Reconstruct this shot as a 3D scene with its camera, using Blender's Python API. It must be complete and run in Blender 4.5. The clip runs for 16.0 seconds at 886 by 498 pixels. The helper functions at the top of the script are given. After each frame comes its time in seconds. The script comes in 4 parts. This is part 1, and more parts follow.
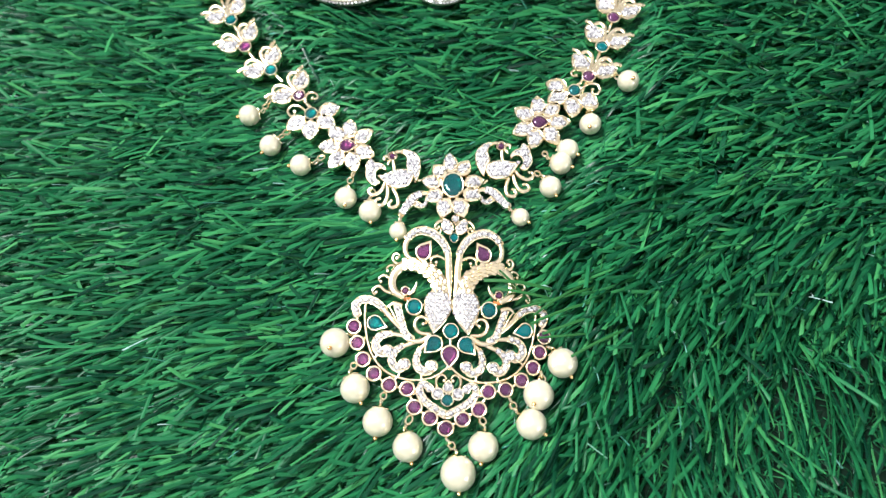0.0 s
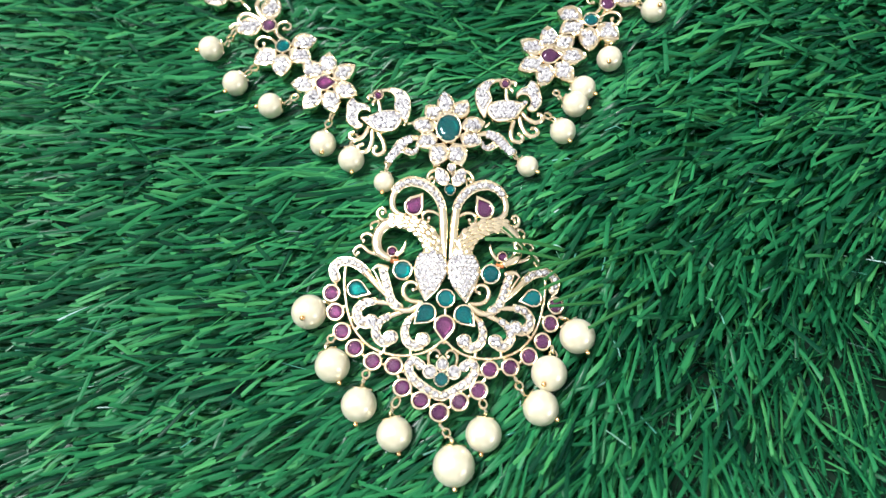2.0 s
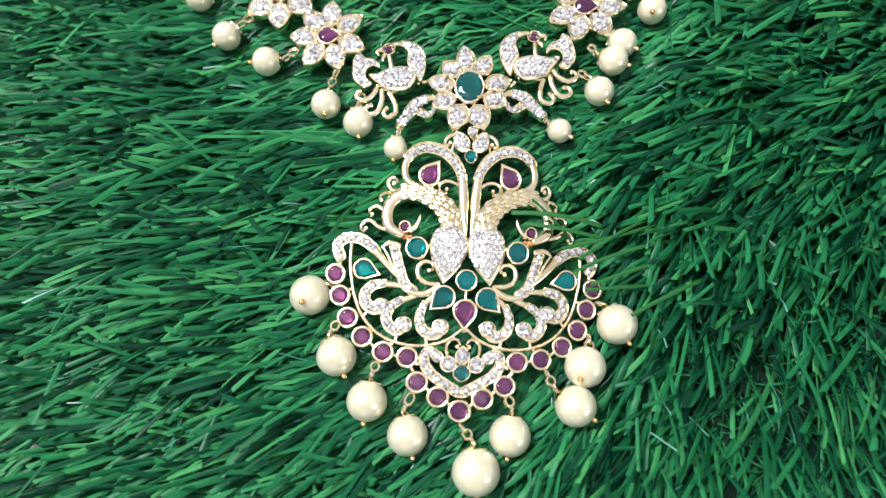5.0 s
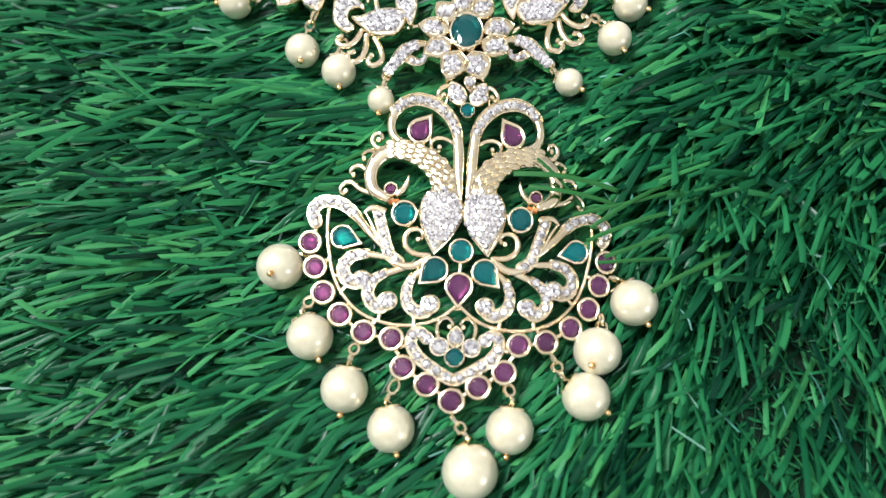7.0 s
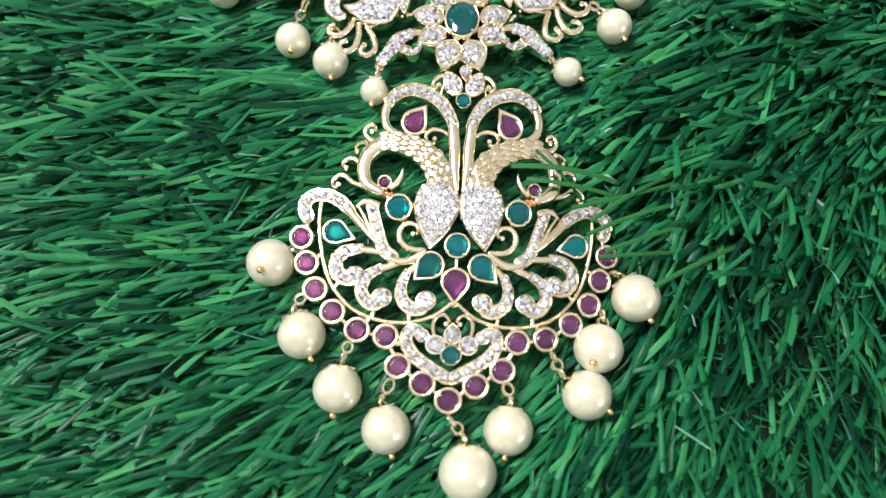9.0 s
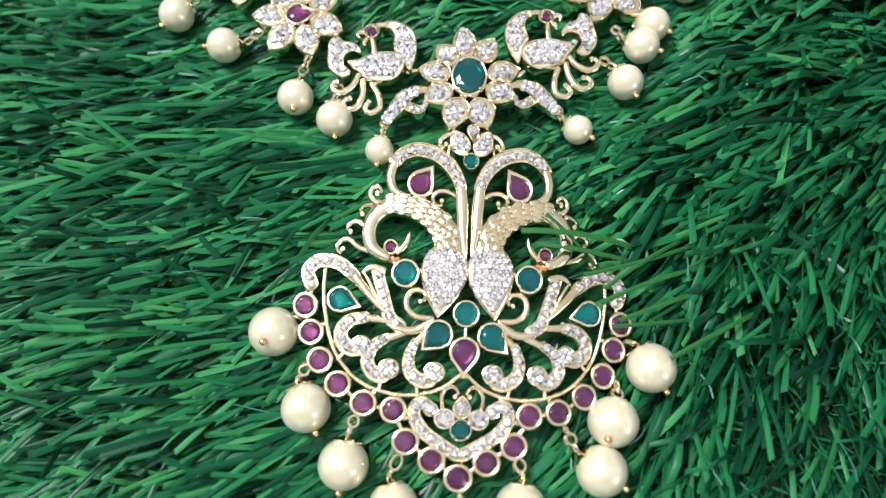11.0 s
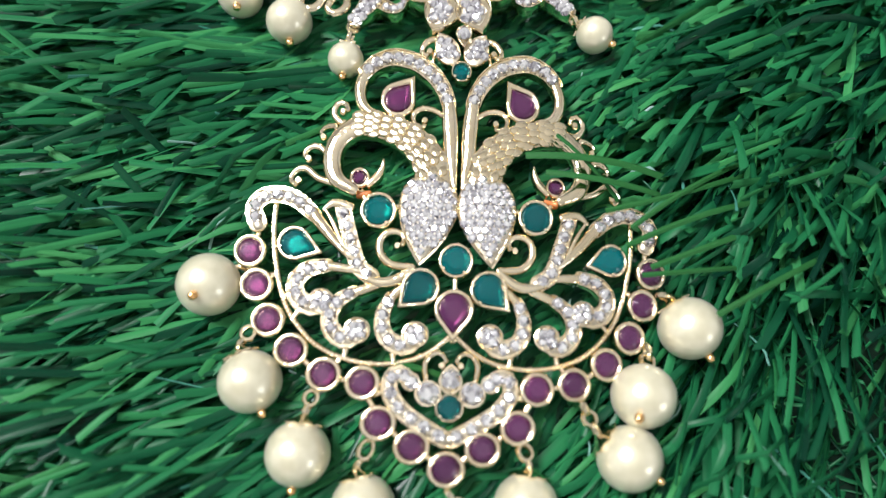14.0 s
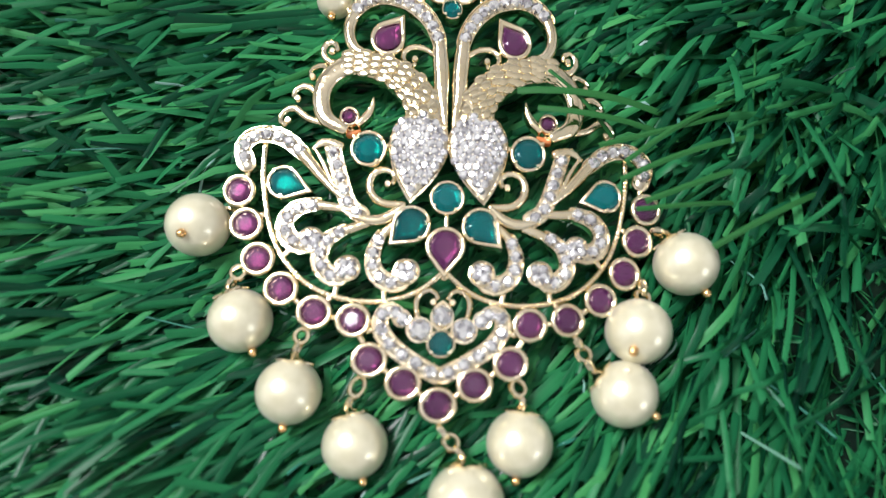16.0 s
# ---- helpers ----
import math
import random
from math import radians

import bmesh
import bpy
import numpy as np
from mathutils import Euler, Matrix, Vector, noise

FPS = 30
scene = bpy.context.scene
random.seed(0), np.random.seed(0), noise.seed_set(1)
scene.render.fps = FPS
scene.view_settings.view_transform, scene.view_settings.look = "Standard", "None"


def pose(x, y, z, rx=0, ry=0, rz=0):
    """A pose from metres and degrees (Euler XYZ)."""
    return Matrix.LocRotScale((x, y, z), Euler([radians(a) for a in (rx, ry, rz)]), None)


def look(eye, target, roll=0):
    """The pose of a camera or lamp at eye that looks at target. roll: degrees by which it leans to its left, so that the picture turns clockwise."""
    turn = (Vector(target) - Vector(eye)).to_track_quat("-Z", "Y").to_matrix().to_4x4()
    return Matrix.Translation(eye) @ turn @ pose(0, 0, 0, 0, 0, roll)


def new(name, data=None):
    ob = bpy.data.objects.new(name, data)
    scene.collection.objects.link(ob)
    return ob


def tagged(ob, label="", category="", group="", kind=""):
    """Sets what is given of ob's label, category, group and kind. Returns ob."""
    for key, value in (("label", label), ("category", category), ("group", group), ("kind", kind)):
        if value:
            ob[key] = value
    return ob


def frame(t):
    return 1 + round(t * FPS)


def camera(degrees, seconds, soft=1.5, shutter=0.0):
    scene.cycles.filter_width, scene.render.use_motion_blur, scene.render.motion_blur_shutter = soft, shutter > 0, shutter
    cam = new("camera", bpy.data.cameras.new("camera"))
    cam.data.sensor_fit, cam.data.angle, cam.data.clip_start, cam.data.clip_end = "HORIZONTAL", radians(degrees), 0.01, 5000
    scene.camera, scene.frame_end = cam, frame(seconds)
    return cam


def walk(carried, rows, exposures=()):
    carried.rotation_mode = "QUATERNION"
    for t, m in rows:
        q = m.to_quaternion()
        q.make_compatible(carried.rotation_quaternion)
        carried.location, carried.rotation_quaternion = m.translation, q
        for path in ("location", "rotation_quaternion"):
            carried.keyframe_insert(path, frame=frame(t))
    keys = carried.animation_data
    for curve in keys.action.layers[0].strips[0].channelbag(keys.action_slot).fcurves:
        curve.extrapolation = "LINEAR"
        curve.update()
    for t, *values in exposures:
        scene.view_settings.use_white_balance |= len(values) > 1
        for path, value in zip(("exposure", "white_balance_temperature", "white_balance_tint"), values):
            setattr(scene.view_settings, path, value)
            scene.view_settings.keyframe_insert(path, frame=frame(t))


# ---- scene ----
cam = camera(68.0, 16.0, soft=1.3)
cam.data.dof.use_dof, cam.data.dof.aperture_fstop = True, 8.0
PATH = [
    (0.0, 0.00938, -0.03538, 0.19267, 18.100, 3.570, 0.257),
    (0.5, 0.00896, -0.03150, 0.18364, 17.936, 3.415, 0.188),
    (1.0, 0.00859, -0.03030, 0.17600, 17.474, 3.232, 0.170),
    (1.5, 0.00813, -0.02973, 0.16911, 16.891, 3.065, 0.185),
    (2.0, 0.00769, -0.03308, 0.16375, 16.479, 3.029, 0.285),
    (2.5, 0.00552, -0.03507, 0.16047, 16.419, 3.088, 0.379),
    (3.0, 0.00340, -0.03446, 0.15606, 16.111, 3.079, 0.499),
    (3.5, 0.00293, -0.03482, 0.15452, 16.024, 3.104, 0.631),
    (3.7, 0.00336, -0.03403, 0.15362, 15.969, 3.149, 0.639),
    (5.8, 0.00200, -0.02932, 0.13569, 15.076, 2.856, 0.600),
    (6.0, 0.00264, -0.03138, 0.13315, 15.301, 2.844, 0.700),
    (6.5, 0.00176, -0.02979, 0.12749, 15.233, 2.648, 0.842),
    (7.0, 0.00214, -0.02989, 0.12553, 14.774, 2.369, 0.982),
    (7.5, 0.00195, -0.02985, 0.12434, 14.833, 2.176, 0.862),
    (8.0, 0.00263, -0.03151, 0.12351, 14.369, 2.232, 0.937),
    (8.5, 0.00240, -0.03126, 0.12240, 14.485, 2.134, 0.816),
    (10.8, 0.00092, -0.01896, 0.12132, 14.797, 2.212, 0.329),
    (11.0, 0.00059, -0.01845, 0.12124, 15.061, 2.214, 0.389),
    (11.5, -0.00137, -0.01459, 0.12085, 15.521, 2.034, 0.244),
    (12.0, -0.00308, -0.01317, 0.11621, 15.621, 1.611, 0.083),
    (12.5, -0.00224, -0.01692, 0.10586, 15.029, 0.935, 0.000),
    (13.0, -0.00267, -0.01734, 0.10182, 14.845, 0.690, -0.055),
    (13.5, -0.00231, -0.01794, 0.09817, 14.461, 0.684, -0.022),
    (14.0, -0.00051, -0.01981, 0.09615, 14.051, 0.724, -0.046),
    (14.5, -0.00033, -0.02050, 0.09646, 13.788, 0.842, -0.090),
    (15.0, 0.00049, -0.02259, 0.09495, 13.490, 0.989, -0.229),
    (15.5, 0.00110, -0.02478, 0.09458, 13.155, 1.259, -0.398),
    (16.0, 0.00164, -0.02645, 0.09329, 13.343, 1.570, -0.423),
]
walk(cam, [(t, pose(*p)) for t, *p in PATH], [(0, 0.5), (3.5, 0.36), (7, 0.2), (11, 0.13), (13, 0.0), (16, -0.04)])

# ---- world and lamps ----
world = bpy.data.worlds.new("world")
scene.world = world
world.use_nodes = True
world.node_tree.nodes["Background"].inputs[0].default_value = (0.9, 0.95, 1.0, 1)
world.node_tree.nodes["Background"].inputs[1].default_value = 0.1


def area_lamp(name, eye, target, sx, sy, watts, colour):
    data = bpy.data.lights.new(name, "AREA")
    data.shape, data.size, data.size_y, data.energy, data.color = "RECTANGLE", sx, sy, watts, colour
    ob = new(name, data)
    ob.matrix_world = look(eye, target)
    return ob


area_lamp("ceiling_lamp", (-1.0, 0.74, 2.0), (0.0, 0.0, 0), 0.8, 0.8, 104, (0.98, 0.98, 1.0))
area_lamp("window_light", (1.9, -1.3, 1.0), (0, 0, 0.2), 0.7, 0.8, 7, (0.93, 0.97, 1.0))


# ---- materials ----
def material(name):
    m = bpy.data.materials.new(name)
    m.use_nodes = True
    nt = m.node_tree
    return m, nt, nt.nodes["Principled BSDF"]


def noise_ramp(nt, scale, stops, detail=4.0, source=None):
    tex = nt.nodes.new("ShaderNodeTexNoise")
    tex.inputs["Scale"].default_value, tex.inputs["Detail"].default_value = scale, detail
    co = nt.nodes.new("ShaderNodeTexCoord")
    nt.links.new(co.outputs["Object"], tex.inputs["Vector"])
    ramp = nt.nodes.new("ShaderNodeValToRGB")
    nt.links.new(source or tex.outputs["Fac"], ramp.inputs["Fac"])
    els = ramp.color_ramp.elements
    while len(els) < len(stops):
        els.new(0.5)
    for e, (p, c) in zip(els, stops):
        e.position, e.color = p, (*c, 1)
    return tex, ramp


def bump(nt, bsdf, height, strength, distance):
    b = nt.nodes.new("ShaderNodeBump")
    b.inputs["Strength"].default_value, b.inputs["Distance"].default_value = strength, distance
    nt.links.new(height, b.inputs["Height"])
    nt.links.new(b.outputs["Normal"], bsdf.inputs["Normal"])


def make_gold(name, c0, c1, rough):
    m, nt, p = material(name)
    tex, ramp = noise_ramp(nt, 320, [(0.35, c0), (0.7, c1)])
    nt.links.new(ramp.outputs["Color"], p.inputs["Base Color"])
    p.inputs["Metallic"].default_value, p.inputs["Roughness"].default_value = 1.0, rough
    cast = nt.nodes.new("ShaderNodeTexNoise")
    cast.inputs["Scale"].default_value, cast.inputs["Detail"].default_value = 1100, 2
    co = nt.nodes.new("ShaderNodeTexCoord")
    nt.links.new(co.outputs["Object"], cast.inputs["Vector"])
    bump(nt, p, cast.outputs["Fac"], 0.3, 0.00025)
    return m


GOLD = make_gold("polished_gold", (0.88, 0.745, 0.505), (0.965, 0.865, 0.67), 0.12)
GOLD_DEEP = make_gold("deep_gold", (0.83, 0.48, 0.20), (0.93, 0.66, 0.34), 0.22)


def make_gem(name, c0, c1, rough, metal=0.0, ior=1.75, see=0.0):
    m, nt, p = material(name)
    info = nt.nodes.new("ShaderNodeObjectInfo")
    tex, ramp = noise_ramp(nt, 500, [(0.0, c0), (1.0, c1)])
    add = nt.nodes.new("ShaderNodeMath")
    add.operation = "MULTIPLY_ADD"
    add.inputs[1].default_value = 0.75
    nt.links.new(info.outputs["Random"], add.inputs[0])
    mul = nt.nodes.new("ShaderNodeMath")
    mul.operation = "MULTIPLY"
    mul.inputs[1].default_value = 0.2
    nt.links.new(tex.outputs["Fac"], mul.inputs[0])
    nt.links.new(mul.outputs[0], add.inputs[2])
    nt.links.new(add.outputs[0], ramp.inputs["Fac"])
    nt.links.new(ramp.outputs["Color"], p.inputs["Base Color"])
    p.inputs["Metallic"].default_value, p.inputs["Roughness"].default_value, p.inputs["IOR"].default_value = metal, rough, ior
    p.inputs["Transmission Weight"].default_value = see
    p.inputs["Specular IOR Level"].default_value = 0.5
    return m


RUBY = make_gem("ruby", (0.052, 0.009, 0.052), (0.135, 0.026, 0.118), 0.08, ior=1.6, see=0.45)
EMERALD = make_gem("emerald", (0.0, 0.062, 0.07), (0.0, 0.15, 0.165), 0.05, ior=1.5, see=0.45)
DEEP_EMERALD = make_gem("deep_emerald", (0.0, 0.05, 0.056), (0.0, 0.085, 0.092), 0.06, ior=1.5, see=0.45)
EMERALD.node_tree.nodes["Principled BSDF"].inputs["Specular IOR Level"].default_value = 0.22
SILVER = make_gold("bright_setting", (0.47, 0.42, 0.33), (0.64, 0.59, 0.49), 0.42)

# clear stones: facet flashes painted into the colour, white cells beside lavender grey
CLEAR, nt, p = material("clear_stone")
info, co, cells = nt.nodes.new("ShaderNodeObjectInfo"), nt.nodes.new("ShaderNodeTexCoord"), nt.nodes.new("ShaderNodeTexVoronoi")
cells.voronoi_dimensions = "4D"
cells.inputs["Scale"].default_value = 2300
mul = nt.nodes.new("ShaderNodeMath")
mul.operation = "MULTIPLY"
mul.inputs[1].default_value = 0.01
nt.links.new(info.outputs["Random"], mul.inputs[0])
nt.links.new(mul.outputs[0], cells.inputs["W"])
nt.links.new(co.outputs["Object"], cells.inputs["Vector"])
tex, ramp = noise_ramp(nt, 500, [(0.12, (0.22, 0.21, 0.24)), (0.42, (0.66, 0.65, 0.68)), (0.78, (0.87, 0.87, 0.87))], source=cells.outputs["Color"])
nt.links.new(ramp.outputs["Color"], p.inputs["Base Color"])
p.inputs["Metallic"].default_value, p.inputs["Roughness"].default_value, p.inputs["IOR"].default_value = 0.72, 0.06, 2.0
ENAMEL = make_gem("orange_enamel", (0.38, 0.11, 0.03), (0.5, 0.17, 0.05), 0.2)

PEARL, nt, p = material("pearl")
tex, ramp = noise_ramp(nt, 180, [(0.3, (0.61, 0.57, 0.405)), (0.7, (0.735, 0.695, 0.53))])
nt.links.new(ramp.outputs["Color"], p.inputs["Base Color"])
p.inputs["Roughness"].default_value, p.inputs["Metallic"].default_value, p.inputs["IOR"].default_value = 0.30, 0.38, 1.6
p.inputs["Coat Weight"].default_value, p.inputs["Coat Roughness"].default_value = 1.0, 0.05
p.inputs["Sheen Weight"].default_value = 0.15
tex.inputs["Scale"].default_value = 340
bump(nt, p, tex.outputs["Fac"], 0.17, 0.0004)


def make_grass(name, stops, rough):
    m, nt, p = material(name)
    geo = nt.nodes.new("ShaderNodeNewGeometry")
    tex, ramp = noise_ramp(nt, 60, stops, source=geo.outputs["Random Per Island"])
    fine = nt.nodes.new("ShaderNodeTexNoise")
    fine.inputs["Scale"].default_value, fine.inputs["Detail"].default_value = 1.0, 3
    co, stretch, shift = nt.nodes.new("ShaderNodeTexCoord"), nt.nodes.new("ShaderNodeMapping"), nt.nodes.new("ShaderNodeVectorMath")
    stretch.inputs["Scale"].default_value = (3.2, 1.6, 1.0)
    shift.operation = "SCALE"
    shift.inputs[0].default_value = (71.0, 37.0, 11.0)
    nt.links.new(geo.outputs["Random Per Island"], shift.inputs["Scale"])
    nt.links.new(shift.outputs[0], stretch.inputs["Location"])
    nt.links.new(co.outputs["UV"], stretch.inputs["Vector"])
    nt.links.new(stretch.outputs[0], fine.inputs["Vector"])
    mix = nt.nodes.new("ShaderNodeMix")
    mix.data_type, mix.blend_type = "RGBA", "MULTIPLY"
    mix.inputs["Factor"].default_value = 0.55
    shade = nt.nodes.new("ShaderNodeValToRGB")
    shade.color_ramp.elements[0].position, shade.color_ramp.elements[0].color = 0.3, (0.6, 0.66, 0.7, 1)
    shade.color_ramp.elements[1].position, shade.color_ramp.elements[1].color = 0.7, (1.25, 1.2, 1.1, 1)
    nt.links.new(fine.outputs["Fac"], shade.inputs["Fac"])
    nt.links.new(ramp.outputs["Color"], mix.inputs["A"])
    nt.links.new(shade.outputs["Color"], mix.inputs["B"])
    nt.links.new(mix.outputs["Result"], p.inputs["Base Color"])
    gloss = nt.nodes.new("ShaderNodeMapRange")
    gloss.inputs["To Min"].default_value, gloss.inputs["To Max"].default_value = rough - 0.14, rough + 0.14
    nt.links.new(geo.outputs["Random Per Island"], gloss.inputs["Value"])
    nt.links.new(gloss.outputs["Result"], p.inputs["Roughness"])
    p.inputs["IOR"].default_value = 1.42
    p.inputs["Specular IOR Level"].default_value = 0.22
    bump(nt, p, fine.outputs["Fac"], 0.12, 0.0001)
    thin = nt.nodes.new("ShaderNodeBsdfTranslucent")
    nt.links.new(mix.outputs["Result"], thin.inputs["Color"])
    both = nt.nodes.new("ShaderNodeMixShader")
    both.inputs[0].default_value = 0.15
    nt.links.new(p.outputs[0], both.inputs[1])
    nt.links.new(thin.outputs[0], both.inputs[2])
    nt.links.new(both.outputs[0], nt.nodes["Material Output"].inputs["Surface"])
    return m


GRASS = make_grass("plastic_grass", [(0.0, (0.003, 0.030, 0.017)), (0.3, (0.006, 0.084, 0.034)), (0.8, (0.017, 0.168, 0.060)), (1.0, (0.045, 0.245, 0.078))], 0.38)
FIBRE = make_grass("clear_fibre", [(0.0, (0.04, 0.18, 0.11)), (1.0, (0.22, 0.40, 0.33))], 0.28)
# pale colour that paints the glints of glossy blades
GLINT = make_grass("painted_glint", [(0.0, (0.02, 0.15, 0.10)), (0.6, (0.08, 0.28, 0.22)), (1.0, (0.38, 0.55, 0.53))], 0.24)


LIGHT_GRASS = make_grass("yellowed_grass", [(0.0, (0.006, 0.065, 0.022)), (1.0, (0.03, 0.145, 0.036))], 0.42)


def plain(name, c0, c1, scale, rough):
    m, nt, p = material(name)
    tex, ramp = noise_ramp(nt, scale, [(0.35, c0), (0.65, c1)])
    nt.links.new(ramp.outputs["Color"], p.inputs["Base Color"])
    p.inputs["Roughness"].default_value = rough
    bump(nt, p, tex.outputs["Fac"], 0.2, 0.001)
    return m


BACKING = plain("turf_backing", (0.004, 0.012, 0.008), (0.008, 0.022, 0.013), 300, 1.0)
BACKING.node_tree.nodes["Principled BSDF"].inputs["Specular IOR Level"].default_value = 0.1
PAINT = plain("wall_paint", (0.50, 0.50, 0.50), (0.56, 0.56, 0.555), 6, 0.7)
WHITE = plain("ceiling_paint", (0.85, 0.85, 0.84), (0.89, 0.89, 0.88), 6, 0.7)
TILE = plain("floor_tile", (0.42, 0.40, 0.37), (0.5, 0.48, 0.45), 8, 0.4)
MM = 0.001


# ---- geometry helpers: millimetres in, metres out ----
class Geo:
    def __init__(self):
        self.v, self.f, self.bed = [], [], None

    def add(self, verts, faces):
        n = len(self.v)
        self.v += [tuple(x) for x in verts]
        self.f += [tuple(i + n for i in f) for f in faces]

    def moved(self, m):
        self.v = [tuple(m @ Vector(x)) for x in self.v]
        return self

    def mesh(self, name, mat, smooth=True):
        me = bpy.data.meshes.new(name)
        me.from_pydata([(x * MM, y * MM, z * MM) for x, y, z in self.v], [], self.f)
        me.materials.append(mat)
        bm = bmesh.new()
        bm.from_mesh(me)
        bmesh.ops.recalc_face_normals(bm, faces=bm.faces)
        bm.to_mesh(me)
        bm.free()
        if smooth:
            me.shade_smooth()
            me.set_sharp_from_angle(angle=radians(48))
        return me


def part(name, geo, mat, parent, label="", smooth=True, at=None):
    ob = new(name, geo if isinstance(geo, bpy.types.Mesh) else geo.mesh(name, mat, smooth))
    ob.parent = parent
    if at is not None:
        ob.matrix_local = at
    return tagged(ob, label) if label else ob


def spline(pts, n):
    """Catmull-Rom curve through 2D or 3D points, n even steps."""
    p = np.array(pts, float)
    p = np.vstack([2 * p[0] - p[1], p, 2 * p[-1] - p[-2]])
    out = []
    for i in range(1, len(p) - 2):
        for u in np.linspace(0, 1, 14, endpoint=False):
            a, b, c, d = p[i - 1:i + 3]
            out.append(0.5 * (2 * b + (c - a) * u + (2 * a - 5 * b + 4 * c - d) * u * u + (3 * b - a - 3 * c + d) * u ** 3))
    out.append(p[-2])
    out = np.array(out)
    s = np.concatenate([[0], np.cumsum(np.linalg.norm(np.diff(out, axis=0), axis=1))])
    q = np.linspace(0, s[-1], n)
    return np.stack([np.interp(q, s, out[:, k]) for k in range(out.shape[1])], 1), s[-1]


def loft(geo, rings, cap=True):
    m = len(rings[0])
    v, f = [], []
    for r in rings:
        v += list(r)
    for i in range(len(rings) - 1):
        for k in range(m):
            f.append((i * m + k, i * m + (k + 1) % m, (i + 1) * m + (k + 1) % m, (i + 1) * m + k))
    if cap:
        f.append(tuple(range(m)))
        f.append(tuple((len(rings) - 1) * m + k for k in range(m)))
    geo.add(v, f)


def section(kind, w, z0, z1):
    h = w / 2
    if kind == "wire":
        r = (z1 - z0) / 2
        return [(h * math.cos(a), (z0 + z1) / 2 + r * math.sin(a)) for a in np.linspace(0, 2 * math.pi, 8, endpoint=False)]
    if kind == "channel":
        e = min(0.16, h * 0.3)
        rim = [(-h, z0), (-h, z1 - 0.14), (-h + e * 0.3, z1 - 0.02), (-h + e * 0.7, z1 - 0.02), (-h + e, z1 - 0.12), (-h + e + 0.05, z1 - 0.35)]
        return rim + [(-a, z) for a, z in reversed(rim)]
    rise = min(0.9, h) * 0.75
    return [(-h, z0)] + [(-h * math.cos(a), z1 - rise + rise * math.sin(a)) for a in np.linspace(0, math.pi, 9)] + [(h, z0)]


def ribbon(geo, pts, widths, z0, z1, kind="dome", steps=0):
    """A bar of metal along a curve in the plan; widths are spread evenly along it."""
    q, length = spline(pts, 40)
    n = steps or max(8, int(length / 0.7))
    q, length = spline(pts, n)
    w = np.interp(np.linspace(0, 1, n), np.linspace(0, 1, len(widths)), widths)
    t = np.gradient(q, axis=0)
    t /= np.linalg.norm(t, axis=1)[:, None] + 1e-9
    rings = []
    rows = [(x, y, tx, ty, ww, 0.0) for (x, y), (tx, ty), ww in zip(q, t, w)]
    if kind != "wire":  # rounded ends
        first, last = rows[0], rows[-1]
        ends = ((0.42, 0.5, 0.25), (0.36, 0.75, 0.1), (0.2, 0.92, 0.03))
        rows = [(first[0] - first[2] * o * first[4], first[1] - first[3] * o * first[4], first[2], first[3], first[4] * k, dz) for o, k, dz in ends] + rows
        rows += [(last[0] + last[2] * o * last[4], last[1] + last[3] * o * last[4], last[2], last[3], last[4] * k, dz) for o, k, dz in reversed(ends)]
    for x, y, tx, ty, ww, dz in rows:
        rings.append([(x - ty * a, y + tx * a, z if z <= z0 else max(z0, z - dz)) for a, z in section(kind, ww, z0, z1)])
    loft(geo, rings)
    return q, w, length


def ball(geo, x, y, z, r, n=8, flat=1.0):
    rings = []
    m = max(4, n // 2 + 1)
    for i in range(1, m):
        a = math.pi * i / m
        rings.append([(x + r * math.sin(a) * math.cos(b), y + r * math.sin(a) * math.sin(b), z - r * flat * math.cos(a)) for b in np.linspace(0, 2 * math.pi, n, endpoint=False)])
    loft(geo, rings)


def ring3(geo, c, axis, r, wire, stretch=1.0, along=None):
    """A torus with its centre c and axis; stretched along a direction to give an oval link."""
    ax = Vector(axis).normalized()
    u = (Vector(along) if along is not None else ax.orthogonal()).normalized()
    u = (u - ax * u.dot(ax)).normalized()
    w = ax.cross(u)
    v, f, n, m = [], [], 14, 6
    for i in range(n):
        a = 2 * math.pi * i / n
        d = u * math.cos(a) + w * math.sin(a)
        o = Vector(c) + u * (r * stretch * math.cos(a)) + w * (r * math.sin(a))
        for k in range(m):
            b = 2 * math.pi * k / m
            v.append(o + d * (wire * math.cos(b)) + ax * (wire * math.sin(b)))
            f.append((i * m + k, i * m + (k + 1) % m, (i + 1) % n * m + (k + 1) % m, (i + 1) % n * m + k))
    geo.add(v, f)


def circle(r, n=20):
    return [(r * math.cos(a), r * math.sin(a)) for a in np.linspace(0, 2 * math.pi, n, endpoint=False)]


def oval(a, b, n=24):
    return [(a * math.cos(t), b * math.sin(t)) for t in np.linspace(0, 2 * math.pi, n, endpoint=False)]


def drop(r, tip, n=24, turn=0.0):
    """A drop with its round end of radius r at the origin and its tip at a distance along turn (degrees)."""
    a0 = math.acos(r / tip)
    pts = [(tip, 0.0)]
    for a in np.linspace(a0, 2 * math.pi - a0, n - 1):
        pts.append((r * math.cos(a), r * math.sin(a)))
    c, s = math.cos(radians(turn)), math.sin(radians(turn))
    return [(c * x - s * y, s * x + c * y) for x, y in pts]


